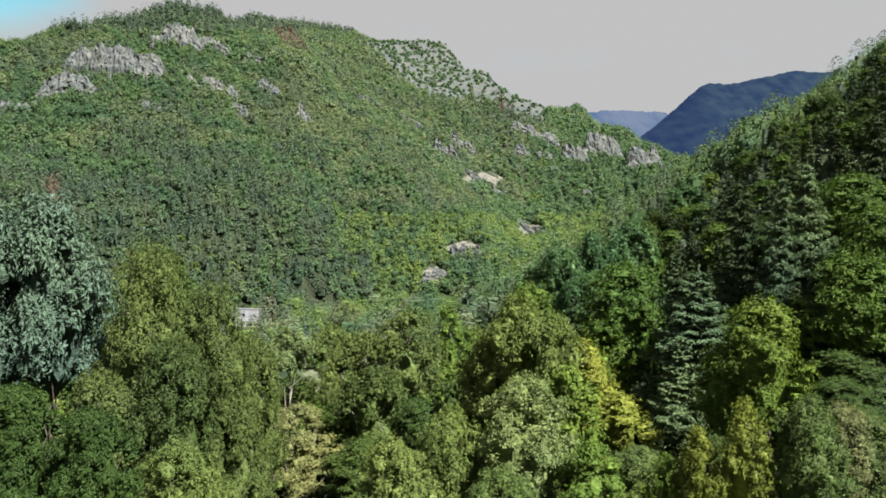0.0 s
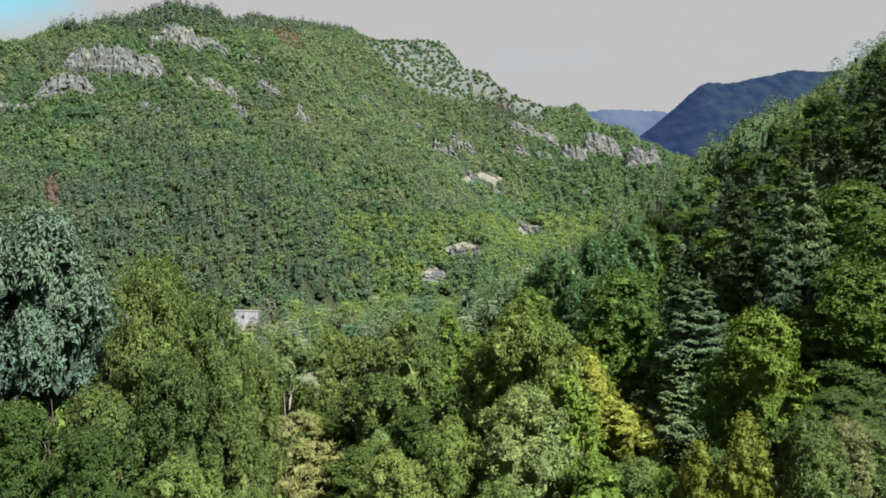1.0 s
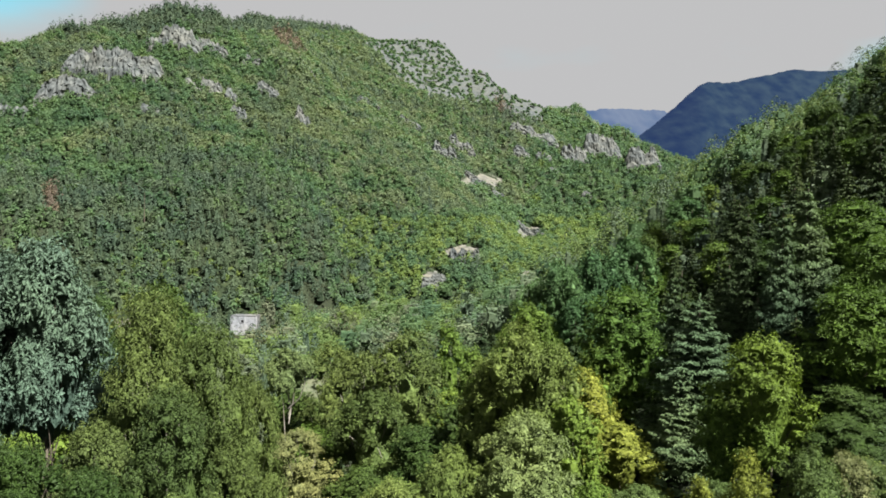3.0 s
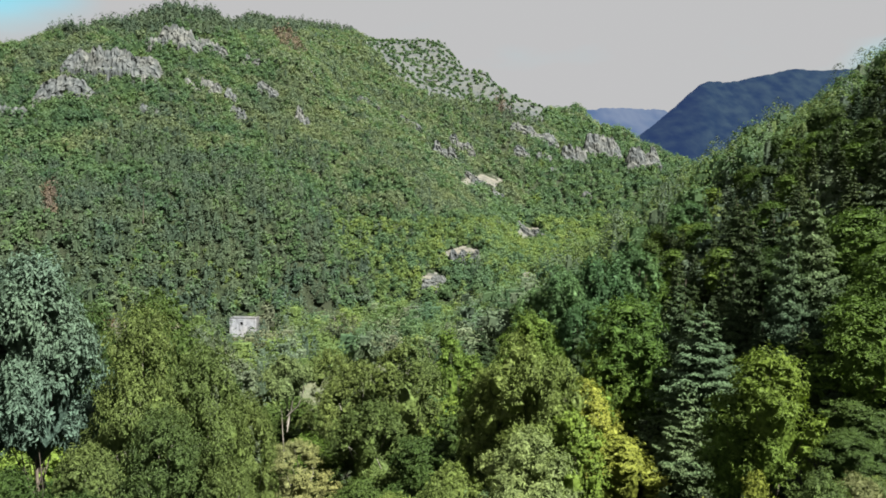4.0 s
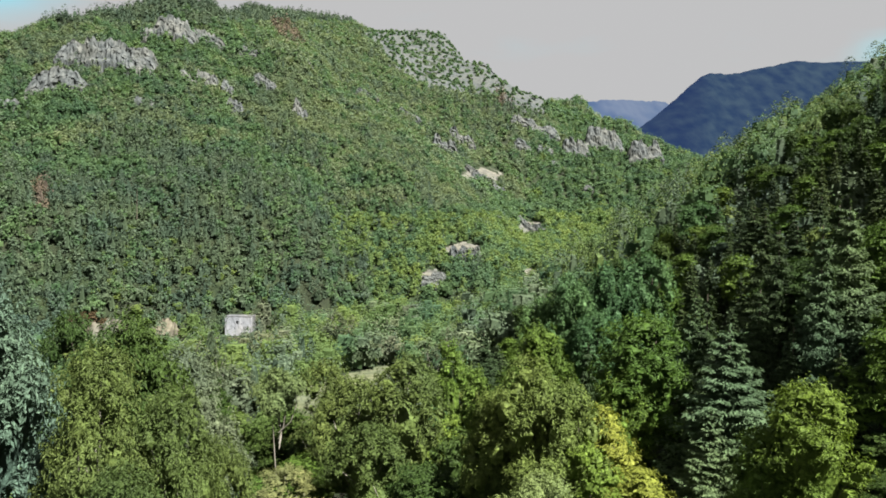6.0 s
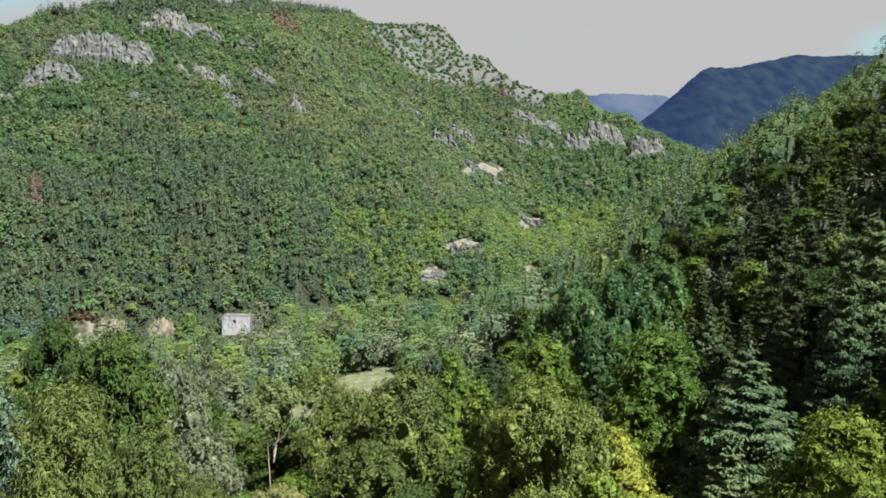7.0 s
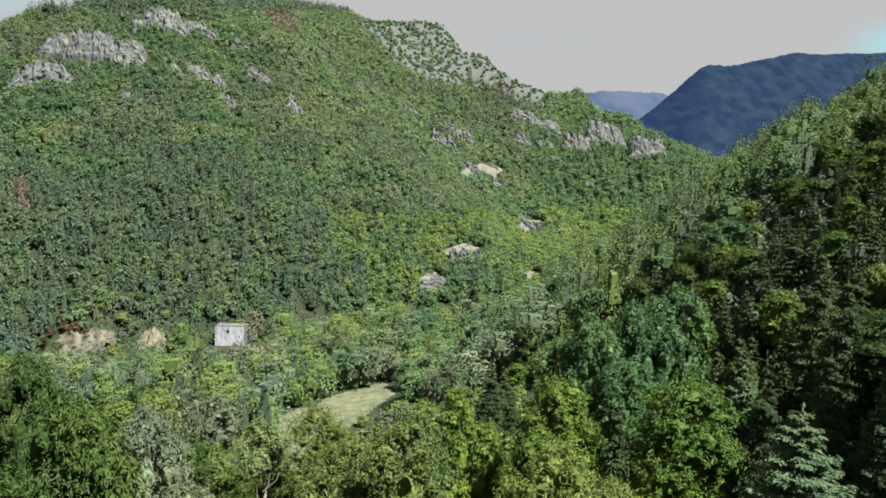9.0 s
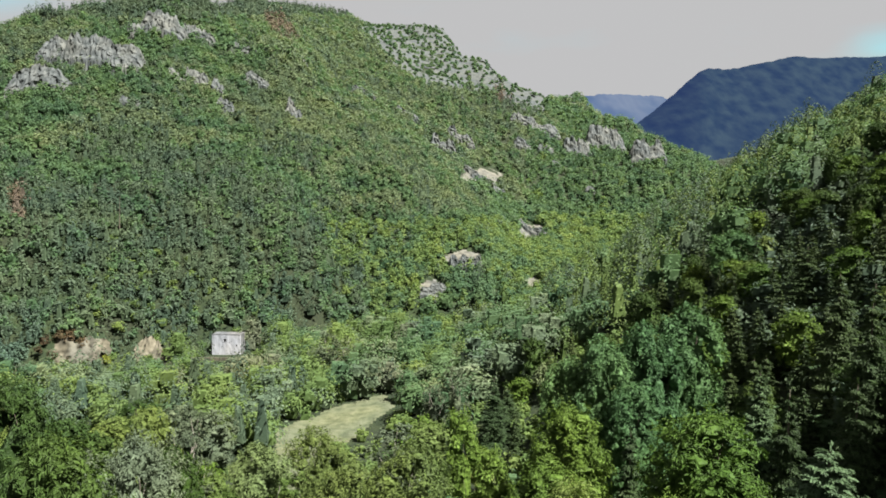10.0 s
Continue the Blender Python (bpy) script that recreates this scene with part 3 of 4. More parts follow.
kind("beech", "beech_tree", "beech", BARK, "beech tree with layered deep green boughs", 60, 13000, 0.17, rad=4.7, low=0.10, droop=0.10, spread=0.29, flat=0.42, loose=0.22)
kind("bright", "broadleaf_tree", "bright", BARK, "bright yellow-green tree with a pointed crown", 50, 12000, 0.15, rad=4.2, low=0.06, point=0.9, spread=0.27, flat=1.0, loose=0.22)
kind("yellow", "broadleaf_tree", "yellow", BARK, "tree turning yellow with a tall pointed crown", 52, 12500, 0.15, rad=4.3, low=0.04, point=0.8, spread=0.27, flat=1.0, loose=0.25, taper=0.62)
kind("pale", "broadleaf_tree", "pale", BARK_PALE, "pale straw-coloured tree with withering leaves", 46, 10000, 0.15, rad=3.6, low=0.10, spread=0.27, loose=0.3, core=0.85)
kind("silver", "willow_tree", "silver", BARK, "silvery grey-green willow with drooping tufts", 58, 17000, 0.19, rad=4.8, low=0.32, droop=0.05, spread=0.25, aspect=0.34, loose=0.35, core=0.9)
kind("sage", "willow_tree", "sage", BARK_PALE, "greyish sage-green willow with a billowing crown", 56, 12500, 0.17, rad=4.8, low=0.12, spread=0.25, flat=1.0, loose=0.3)
kind("slender", "slender_tree", "pale_olive", BARK_PALE, "slender tree with a pale stem and small light crown", 18, 5000, 0.17, rad=2.6, low=0.68, spread=0.33, loose=0.35, limb=1.2, stem=0.55)
kind("robinia", "broadleaf_tree", "robinia", BARK_PALE, "open-crowned tree with pale bare limbs showing", 66, 15000, 0.15, rad=4.6, low=0.08, spread=0.225, limb=1.3, core=0.85, loose=0.35, flat=0.85)
kind("spruce", "spruce_tree", "spruce", BARK, "dark green spruce with drooping boughs", 23, 170, 0.15, spruce_shape, 3.9, droop=0.42, power=0.9)
kind("bluepine", "pine_tree", "bluepine", BARK, "blue-grey pine with upswept tufted boughs", 28, 290, 0.135, spruce_shape, 3.9, droop=0.04, power=0.8)
kind("teal", "poplar_tree", "teal", BARK, "bluish green tree with a tall billowing crown", 60, 13500, 0.16, rad=4.1, low=0.06, spread=0.25, flat=1.15, loose=0.28)
kind("grey", "broadleaf_tree", "grey", BARK_PALE, "greyish half-withered tree with thin foliage", 50, 6500, 0.16, rad=3.8, low=0.08, spread=0.2, core=0.5, loose=0.4, limb=1.6)

TAKEN = []   # where single trees stand: x, y, radius


SPREAD = {"broad": 4.5, "olive": 4.4, "pale_olive": 4.5, "beech": 4.8, "bright": 4.3, "yellow": 4.4, "pale": 3.7, "silver": 4.9, "sage": 4.9, "slender": 3.0, "robinia": 4.7, "spruce": 3.9, "bluepine": 3.9, "teal": 4.2, "grey": 3.9}


def stand(key, x, y, top, radius, far=None):
    """One tree: its crown of that radius, its top at that height."""
    rise = max(2.5, top - height1(x, y) + 0.15)
    place(BASES[key, (0 if y < 51 else 1 if y < 78 else 2) if far is None else far], x, y, rise / H, radius / (SPREAD[key] * rise / H))
    TAKEN.append((x, y, radius * 0.85))


# trees that can be told apart: kind, x, y, height of the top, crown radius
for row in (
    ("silver", -24.9, 43, 37.3, 3.7), ("silver", -29.4, 43, 37.1, 4.2), ("silver", -28.0, 38, 28.6, 2.6),
    ("robinia", -17.6, 41, 34.6, 3.1), ("robinia", -14.3, 42, 32.2, 3.0), ("robinia", -15.4, 38.5, 29.5, 2.8), ("robinia", -12.8, 45, 28.6, 2.4), ("robinia", -19.0, 37.5, 27.8, 2.6), ("robinia", -12.4, 40, 26.0, 2.4),
    ("broad", -24.9, 61, 33.4, 4.6), ("broad", -20.8, 33, 28.2, 2.4), ("broad", -16.9, 32.5, 27.2, 2.2), ("broad", -24.8, 35, 28.2, 2.6), ("olive", -13.2, 34, 25.0, 2.2),
    ("pale", -15.3, 72, 17.0, 4.2, 0), ("slender", -21.1, 93, 21.6, 3.4, 0),
    ("robinia", -4.3, 81, 26.2, 5.4, 1), ("robinia", -10.4, 84, 23.0, 5.2, 1), ("robinia", -7.4, 75, 20.5, 4.9), ("broad", -8.2, 66, 15.0, 3.6), ("broad", -2.0, 68, 18.5, 4.2), ("beech", -15.4, 80, 15.5, 4.0, 1), ("olive", -3.6, 58, 16.5, 4.0),
    ("bright", 0.8, 95, 25.0, 3.8, 1), ("bright", 3.9, 90, 22.5, 3.4, 1), ("bright", 0.5, 84, 18.5, 3.4, 1),
    ("olive", 7.5, 64, 28.8, 3.9), ("olive", 9.9, 62, 27.4, 3.3), ("olive", 5.0, 67, 25.2, 3.8), ("yellow", 13.6, 64.5, 25.2, 4.6), ("yellow", 15.6, 60.5, 21.2, 4.4), ("bright", 10.8, 58.5, 23.9, 3.6), ("olive", 7.0, 58, 22.5, 3.6),
    ("pale_olive", 5.6, 49, 25.0, 4.0), ("olive", 0.6, 48, 23.0, 2.9), ("bright", 10.2, 46, 21.3, 3.1), ("olive", -3.2, 45, 21.6, 2.7), ("olive", 3.4, 43, 20.4, 2.6), ("olive", 14.2, 49, 19.8, 2.8),
    ("teal", 15.9, 93, 33.2, 4.1, 1), ("teal", 20.5, 93, 34.8, 4.1, 1), ("teal", 26.3, 96, 36.3, 4.2, 1), ("teal", 13.0, 96, 30.3, 3.6, 1), ("teal", 47.7, 134, 43.6, 4.7, 1), ("teal", 18.0, 88, 29.5, 3.8, 1),
    ("beech", 19.2, 72, 32.5, 5.2), ("beech", 16.4, 70, 27.0, 3.8), ("beech", 11.0, 84, 29.3, 4.4, 1), ("beech", 8.0, 80, 25.0, 4.0, 1),
    ("bluepine", 24.2, 64.5, 32.2, 6.2), ("bluepine", 21.8, 62, 25.5, 3.8), ("spruce", 24.8, 71, 34.5, 3.4),
    ("bluepine", 35.6, 67, 42.8, 4.4), ("bluepine", 32.7, 66, 41.2, 3.6), ("spruce", 33.4, 75, 40.5, 3.8), ("spruce", 29.3, 70, 35.1, 3.4), ("spruce", 30.4, 66, 32.0, 3.2),
    ("spruce", 37.2, 86, 42.0, 4.2, 1), ("spruce", 43.5, 96, 39.5, 4.2, 1), ("spruce", 46, 108, 43.0, 4.4, 1), ("spruce", 42, 88, 40.5, 4.2, 1),
    # spruce at x 31 and both broad trees added to darken a shaded gap
    ("beech", 24.5, 52, 30.8, 3.5), ("beech", 22.5, 53.5, 27.2, 2.8), ("beech", 34.3, 57, 34.0, 4.1), ("spruce", 31.0, 60, 31.0, 3.4), ("broad", 32.0, 54, 26.0, 3.2), ("broad", 29.5, 50, 24.5, 2.8), ("beech", 38.5, 60, 38.0, 4.2),
    ("broad", 36.5, 76, 37.0, 4.4), ("spruce", 40.5, 77, 43, 4.6), ("beech", 41.5, 69, 41.5, 4.4), ("spruce", 47, 74, 48, 4.6),
    ("yellow", 17.0, 38, 26.2, 2.2), ("yellow", 14.7, 38.5, 24.4, 2.1), ("olive", 20.2, 37.5, 26.2, 2.3), ("pale", 23.0, 39, 25.8, 1.8), ("robinia", 24.6, 40, 25.0, 2.4), ("bright", 13.2, 40, 22.4, 2.2), ("olive", 17.6, 43, 22.4, 2.4), ("olive", 11.0, 39.5, 20.0, 2.2), ("olive", 26.8, 43, 23.8, 2.3),
    ("sage", -28.6, 80, 26.4, 5.2, 0), ("sage", -34.0, 84, 23.5, 4.6, 1), ("sage", -24.5, 78, 20.0, 4.0, 1), ("grey", -35.9, 113, 20.0, 3.2, 1), ("broad", -48.4, 95, 28.5, 4.8, 1), ("broad", -41.0, 88, 24.0, 4.4, 1), ("broad", -35.0, 70, 25.0, 4.2), ("robinia", -16.1, 100, 21.5, 4.6, 1), ("broad", -32, 96, 20.0, 4.2, 1), ("olive", -43, 116, 18.5, 4.2, 1), ("robinia", -13.0, 92, 17.0, 3.8, 1), ("beech", -23.0, 85, 11.0, 3.6, 1), ("olive", -20.5, 76, 9.5, 3.2), ("olive", -33.5, 115, 9.5, 3.4), ("broad", -28.5, 110, 10.0, 3.4), ("bright", -37.0, 122, 9.0, 3.2), ("broad", -25.0, 104, 10.0, 3.4, 1),
    ("sage", -40, 135, 12.5, 4.6), ("sage", -47, 139, 12.0, 4.8), ("silver", -117, 205, 10, 4.0), ("silver", -126, 209, 11, 4.4), ("spruce", -48, 124, 17, 4.0),
    ("grey", -30.5, 203, 13.5, 4.4), ("grey", -27.5, 210, 11.5, 3.4), ("grey", 1.6, 141, 19.0, 3.6), ("grey", -2.5, 146, 14.5, 3.2),
    ("spruce", 7.4, 129, 20.4, 4.2, 1), ("spruce", 10.0, 133, 17.5, 4.0, 1),
):
    stand(*row)


MEADOW_RIM = [(-24.5, 118), (-11, 118), (-7, 160), (-11, 178), (-18, 159), (-24.5, 147)]   # low growth only, on the near side of the meadow
MEADOW_EDGE = [(-37.5, 163), (-29, 175), (-15, 189), (-11, 177), (-18, 158), (-24, 146), (-24, 118), (-30, 118), (-31.5, 145)]


def inside(poly, x, y):
    hit = False
    for (ax, ay), (bx, by) in zip(poly, poly[1:] + poly[:1]):
        if (ay > y) != (by > y) and x < (bx - ax) * (y - ay) / (by - ay) + ax:
            hit = not hit
    return hit


def free(x, y, r=2.6):
    """Room for one more tree: not on the meadow or in the camera's view of it, the house's yard or another tree."""
    if inside(MEADOW_EDGE, x, y) or inside([(-34, 118), (-10, 112), (-6, 150), (-7, 192), (-15, 198), (-40, 166)], x, y):
        return False
    if -77 < x < -60 and 219 < y < 252 or -119 < x < -84 and 212 < y < 236:
        return False
    return all((x - a) ** 2 + (y - b) ** 2 > (0.75 * c + r) ** 2 for a, b, c in TAKEN)


def scatter(u0, u1, y0, y1, gap, seed):
    """Spots on a jittered grid within a wedge of the valley."""
    r = np.random.default_rng(seed)
    xs = np.arange(u0 * y1 - gap, u1 * y1 + gap, gap)
    ys = np.arange(y0, y1, gap)
    X, Y = np.meshgrid(xs, ys)
    p = np.stack([X.ravel(), Y.ravel()], 1) + r.uniform(-0.7, 0.7, (X.size, 2)) * gap
    u = p[:, 0] / p[:, 1]
    return p[(u > u0) & (u < u1)]


# the rest of the wood up to 150 m ahead, tree by tree
pick = np.random.default_rng(5)
for x, y in np.concatenate([scatter(-0.69, 0.74, 30, 150, 6.9, 61), scatter(0.24, 0.74, 82, 150, 3.9, 62)]):
    if not free(x, y, 1.2 if x > 0.3 * y and y > 82 else 2.0) or -19 < x < 5 and y < 72 or 6 < x < 36 and y < 52:
        continue
    g = height1(x, y)
    slope = float(slope_height(np.array([x]), np.array([y]))[0]) > float(floor_height(np.array([x]), np.array([y]))[0]) + 2
    patch = float(fbm(np.array([x / 30]), np.array([y / 30]), 2, 77)[0])
    p = pick.uniform()
    if slope:
        # more dark spruces low on the slope, to darken it like shade
        key = "spruce" if p < (0.78 if g < 43 and x > 0.33 * y else 0.38 + patch) else "broad" if p < (0.5 if y < 82 else 0.8) else "beech" if p < 0.9 else "bluepine" if p < 0.94 else "olive"
        if y < 76 and x < 38 and not (x > 31 and y > 58):
            continue
        if x < 25 and key == "bluepine":
            key = "beech"
        top = g + (pick.uniform(9.0, 14.0) if y < 82 else pick.uniform(5.5, 9.5))
    else:
        key = "broad" if p < 0.28 + patch else "olive" if p < 0.50 + patch * 0.5 else "sage" if p < 0.60 and x < -8 and y > 85 else "grey" if p < 0.70 and y > 85 else "bright" if p < 0.84 else "beech" if p < 0.95 else "teal"
        if y < 60 and key in ("bright", "teal"):
            key = "olive" if x > -6 else "broad"
        top = min(g + pick.uniform(6.5, 13.0), max(g + 5, 36 - 0.16 * y if y > 56 else 35.5 - 0.27 * y))
    if top < g + 3:
        continue
    stand(key, x, y, top, (pick.uniform(2.7, 3.9) if y < 82 else pick.uniform(1.9, 3.0)) if slope else pick.uniform(3.5, 4.8), 0 if y < 48 else 1 if y < 74 else 2)

# tall trees higher up the slope, added mostly out of view to shade it
for x, y in scatter(0.58, 0.80, 66, 98, 6.5, 15):
    if 44 < x < 70 and x > 0.6 * y and free(x, y, 1.2):
        g = height1(x, y)
        p = pick.uniform()
        top = g + pick.uniform(13, 16)
        stand("spruce" if p < 0.7 else "broad", x, y, min(top, 35 + 0.26 * y) if x < 0.72 * y else top, pick.uniform(3.8, 4.8), 1)

for ob in BASES.values():
    drop_base(ob)


# ---- bare ground on the hillside ----
BARE = []   # u, e (height over the eye by distance), half sizes: where no trees grow


def bare(u, e, du, de):
    BARE.append((u, e, du, de))


bare(0.030, -0.036, 0.030, 0.012)
bare(-0.015, -0.075, 0.018, 0.016)
bare(0.128, -0.010, 0.022, 0.012)
bare(0.125, -0.070, 0.016, 0.009)
bare(0.058, 0.066, 0.032, 0.012)


LIME_U, LIME_E = [-0.12, -0.09, -0.05, 0.02, 0.10, 0.19], [0.270, 0.236, 0.205, 0.184, 0.168, 0.160]   # the lower edge of the limestone slope


def sight(x, y):
    z = height(x, y)
    return x / y, (z - EYE) / y, z


# ---- the woods on the hillsides ----
def wood_crowns(spots, radii, heights, per, leaf, seed, conifer=False, lumps=5):
    """Crowns of a whole wood in one mesh: broadleaf ones of several uneven clumps each, conifers as ragged cones."""
    r = np.random.default_rng(seed)
    n = len(spots)
    base = np.concatenate([spots, height(spots[:, 0], spots[:, 1])[:, None]], 1)
    tone = r.uniform(0, 1, n)
    if conifer:
        t = r.uniform(0, 1, (n, per)) ** 1.3
        ring = (1 - t) ** 0.6 * radii[:, None] * r.uniform(0.7, 1.1, (n, per))
        a = r.uniform(0, 2 * math.pi, (n, per))
        p = base[:, None, :] + np.stack([np.cos(a) * ring, np.sin(a) * ring, heights[:, None] * (0.1 + 0.9 * t)], 2)
        nr = np.stack([np.cos(a) * 0.8, np.sin(a) * 0.8, np.full((n, per), 0.8)], 2)
        mid = base + np.array([0, 0, 0.42]) * heights[:, None]
        body = np.stack([radii * 0.30, radii * 0.30, heights * 0.36], 1)
        lumps = 1
    else:
        each = max(6, per // lumps)
        turn = r.uniform(0, 6.28, (n, 1)) + np.arange(lumps) * 1.7 + r.normal(0, 0.4, (n, lumps))
        off = np.stack([np.cos(turn), np.sin(turn), np.zeros_like(turn)], 2) * (radii[:, None] * r.uniform(0.3, 0.66, (n, lumps)))[..., None]
        off[..., 2] = heights[:, None] * np.linspace(0.26, 0.74, lumps) * r.uniform(0.85, 1.1, (n, lumps))
        off[:, -1, :2] *= 0.3
        off[:, 0, :2] *= 0.2
        mid = (base[:, None, :] + off).reshape(-1, 3)
        rad = np.repeat(radii, lumps) * r.uniform(0.46, 0.72, n * lumps)
        rad[::lumps] = radii * 1.05
        body = np.stack([rad * 0.64, rad * 0.64, rad * 0.54], 1)
        w = r.normal(0, 1, (n * lumps, each, 3))
        w /= np.linalg.norm(w, axis=2, keepdims=True)
        w[..., 2] = np.where(w[..., 2] < -0.35, -w[..., 2], w[..., 2])
        p = mid[:, None, :] + w * (rad[:, None] * r.uniform(0.62, 1.15, (n * lumps, each)))[..., None] * np.array([1.0, 1.0, 0.9])
        out = off.reshape(-1, 3) / np.repeat(radii, lumps)[:, None]
        nr = w + 0.5 * out[:, None, :] * np.array([1, 1, 0]) + np.array([0, 0, 0.6])
        up = 0.6 * w + np.array([0, 0, 0.75])
        per = each * lumps
    v, f = sprays(p.reshape(-1, 3), nr.reshape(-1, 3), np.full(n * per, leaf), 0.16, r, 0.45 if not conifer else 0.42, None if conifer else up.reshape(-1, 3))
    v, f = join([cores(mid, body, r, 0.6 if conifer else 0.0, False), (v, f)])
    return v, f, np.concatenate([np.repeat(tone, 8 * lumps), np.repeat(tone, per * 4)])


def wood(name, spots, radius, tall, per, leaf, mat, label, seed, conifer=False, lumps=5):
    if not len(spots):
        return
    r = np.random.default_rng(seed + 100)
    k = r.uniform(0.6, 1.35, len(spots))
    # only low growth before the house and the earth banks
    x, y = spots[:, 0], spots[:, 1]
    low = np.where((y > 195) & (((y < 238) & (np.abs(x + 68) < 13)) | ((y < 221) & (np.abs(x + 101) < 19))) & (tall > 4), 0.36, 1.0)
    k = k * low ** 0.25
    low = np.where((y > 240) & (y < 340) & (x > 0.25 * y), 1.4, low)
    low = np.where(x > 0.5 * y, 0.66, low)
    v, f, tone = wood_crowns(spots, radius * k, tall * k * low * r.uniform(0.85, 1.2, len(spots)), per, leaf, seed, conifer, lumps)
    tagged(new(name, mesh_from(name, v, f, mat, tone=tone)), label, "forest", kind="stuff")


def classify(spots, seed):
    """Which sort of tree grows at each spot of the hillside; 'none' on rock and bare earth."""
    r = np.random.default_rng(seed)
    x, y = spots[:, 0], spots[:, 1]
    u, e, z = sight(x, y)
    n = fbm(x / 45, y / 45, 3, 91)
    m = fbm(x / 22, y / 22, 2, 92)
    p = np.clip(0.45 * r.uniform(0, 1, len(x)) + 0.55 * (0.5 + 1.0 * fbm(x / 13, y / 13, 2, 93)), 0, 1)
    sort = np.where(p < np.where(u < -0.19, 0.04, 0.16) + 0.4 * m, "bright", "broad").astype("<U8")
    low = (u > -0.19 + 0.1 * n) & (e < 0.01)
    sort[low & (p < 0.66 + 0.6 * n)] = "bright"
    high = e > 0.10 + 0.05 * n
    sort[high & (p < 0.45 + 0.9 * n)] = "dry"
    sort[(u > -0.16) & (u < 0.12) & (e > 0.02) & (e < 0.12) & (p < 0.35 + 0.8 * n)] = "dry"
    flat = (y < np.interp(u, FOOT_U, FOOT_Y)) & (u < 0.14)
    q = r.uniform(0, 1, len(x))
    # more of the pale dry scrub here, to stand in for haze
    sort[(u > -0.25 + 0.1 * n) & (u < 0.12) & (e > 0.07 + 0.1 * n) & (q < 0.62)] = "dry"
    pine = (u < -0.33 + 0.16 * n) & ~flat & (e < 0.085 + 0.06 * n) & (q < 0.84)
    pine |= (u < -0.18 + 0.2 * n) & ~flat & (e < 0.10 + 0.08 * n) & (q < 0.30 + 0.9 * m)
    pine |= (u < 0.1) & ~flat & (q < 0.06 + 0.3 * m)
    sort[pine] = "pine"
    sort[flat] = np.where(q < 0.14 + n, "broad", np.where(q < 0.34 + n, "dry", np.where(q < np.where(u > -0.2, 0.84, 0.66) + 0.3 * m, "bright", np.where(q < 0.86, "pine", np.where(q < 0.92, "grey", "silver")))))[flat]
    bank = (u > 0.14) & (y < 340) & (slope_height(x, y) > floor_height(x, y) + 3)
    sort[bank] = np.where(p[bank] < 0.38 + 0.5 * n[bank], "pine", np.where(q[bank] < 0.6, "fir", "broad"))
    sort[(e > 0.275) & (p < 0.75) & (u < -0.1)] = "pine"
    sort[(u > 0.07) & (u < 0.14) & (np.abs(e - 0.155) < 0.012) & (p < 0.7)] = "pine"
    sort[(np.abs(u + 0.572) < 0.012) & (e > 0.018) & (e < 0.055)] = "rust"
    sort[(np.abs(u + 0.223 + (0.262 - e) * -0.9) < 0.013) & (np.abs(e - 0.258) < 0.018) & (p < 0.5)] = "rust"
    sort[(np.abs(u - 0.108) < 0.030) & (np.abs(e - 0.172) < 0.010) & (p < 0.85)] = "rust"
    rocky = (y > 640) & (u > -0.12) & (u < 0.19) & (e > np.interp(u, LIME_U, LIME_E) - 0.02 * n)
    sort[rocky] = "shrub"
    sort[rocky & (q < 0.26)] = "none"
    crest = np.interp(u, [-0.62, -0.48, -0.39, -0.335, -0.30, -0.22, -0.133, -0.07, 0.0, 0.06, 0.13, 0.19, 0.26, 0.34], [415, 470, 500, 510, 1150, 1200, 1200, 1010, 1000, 850, 770, 880, 770, 670])
    sort[(y > crest + 25) | (u > 0.5) & (y > 260)] = "none"
    for bu, be, du, de in BARE:
        sort[(((u - bu) / du) ** 2 + ((e - be) / de) ** 2 < 1.0) & (p < 0.9)] = "none"
    yard = np.array([-77 < a < -60 and 219 < b < 243 or -119 < a < -84 and 212 < b < (226 if a < -98 else 235) for a, b in spots])
    sort[yard] = "none"
    for a, b, c in TAKEN:
        sort[(x - a) ** 2 + (y - b) ** 2 < (0.7 * c + 1.5) ** 2] = "none"
    keep = np.array([b > 200 or not (inside(MEADOW_EDGE, a, b) or inside(MEADOW_RIM, a, b)) for a, b in spots])
    sort[~keep] = "none"
    return sort


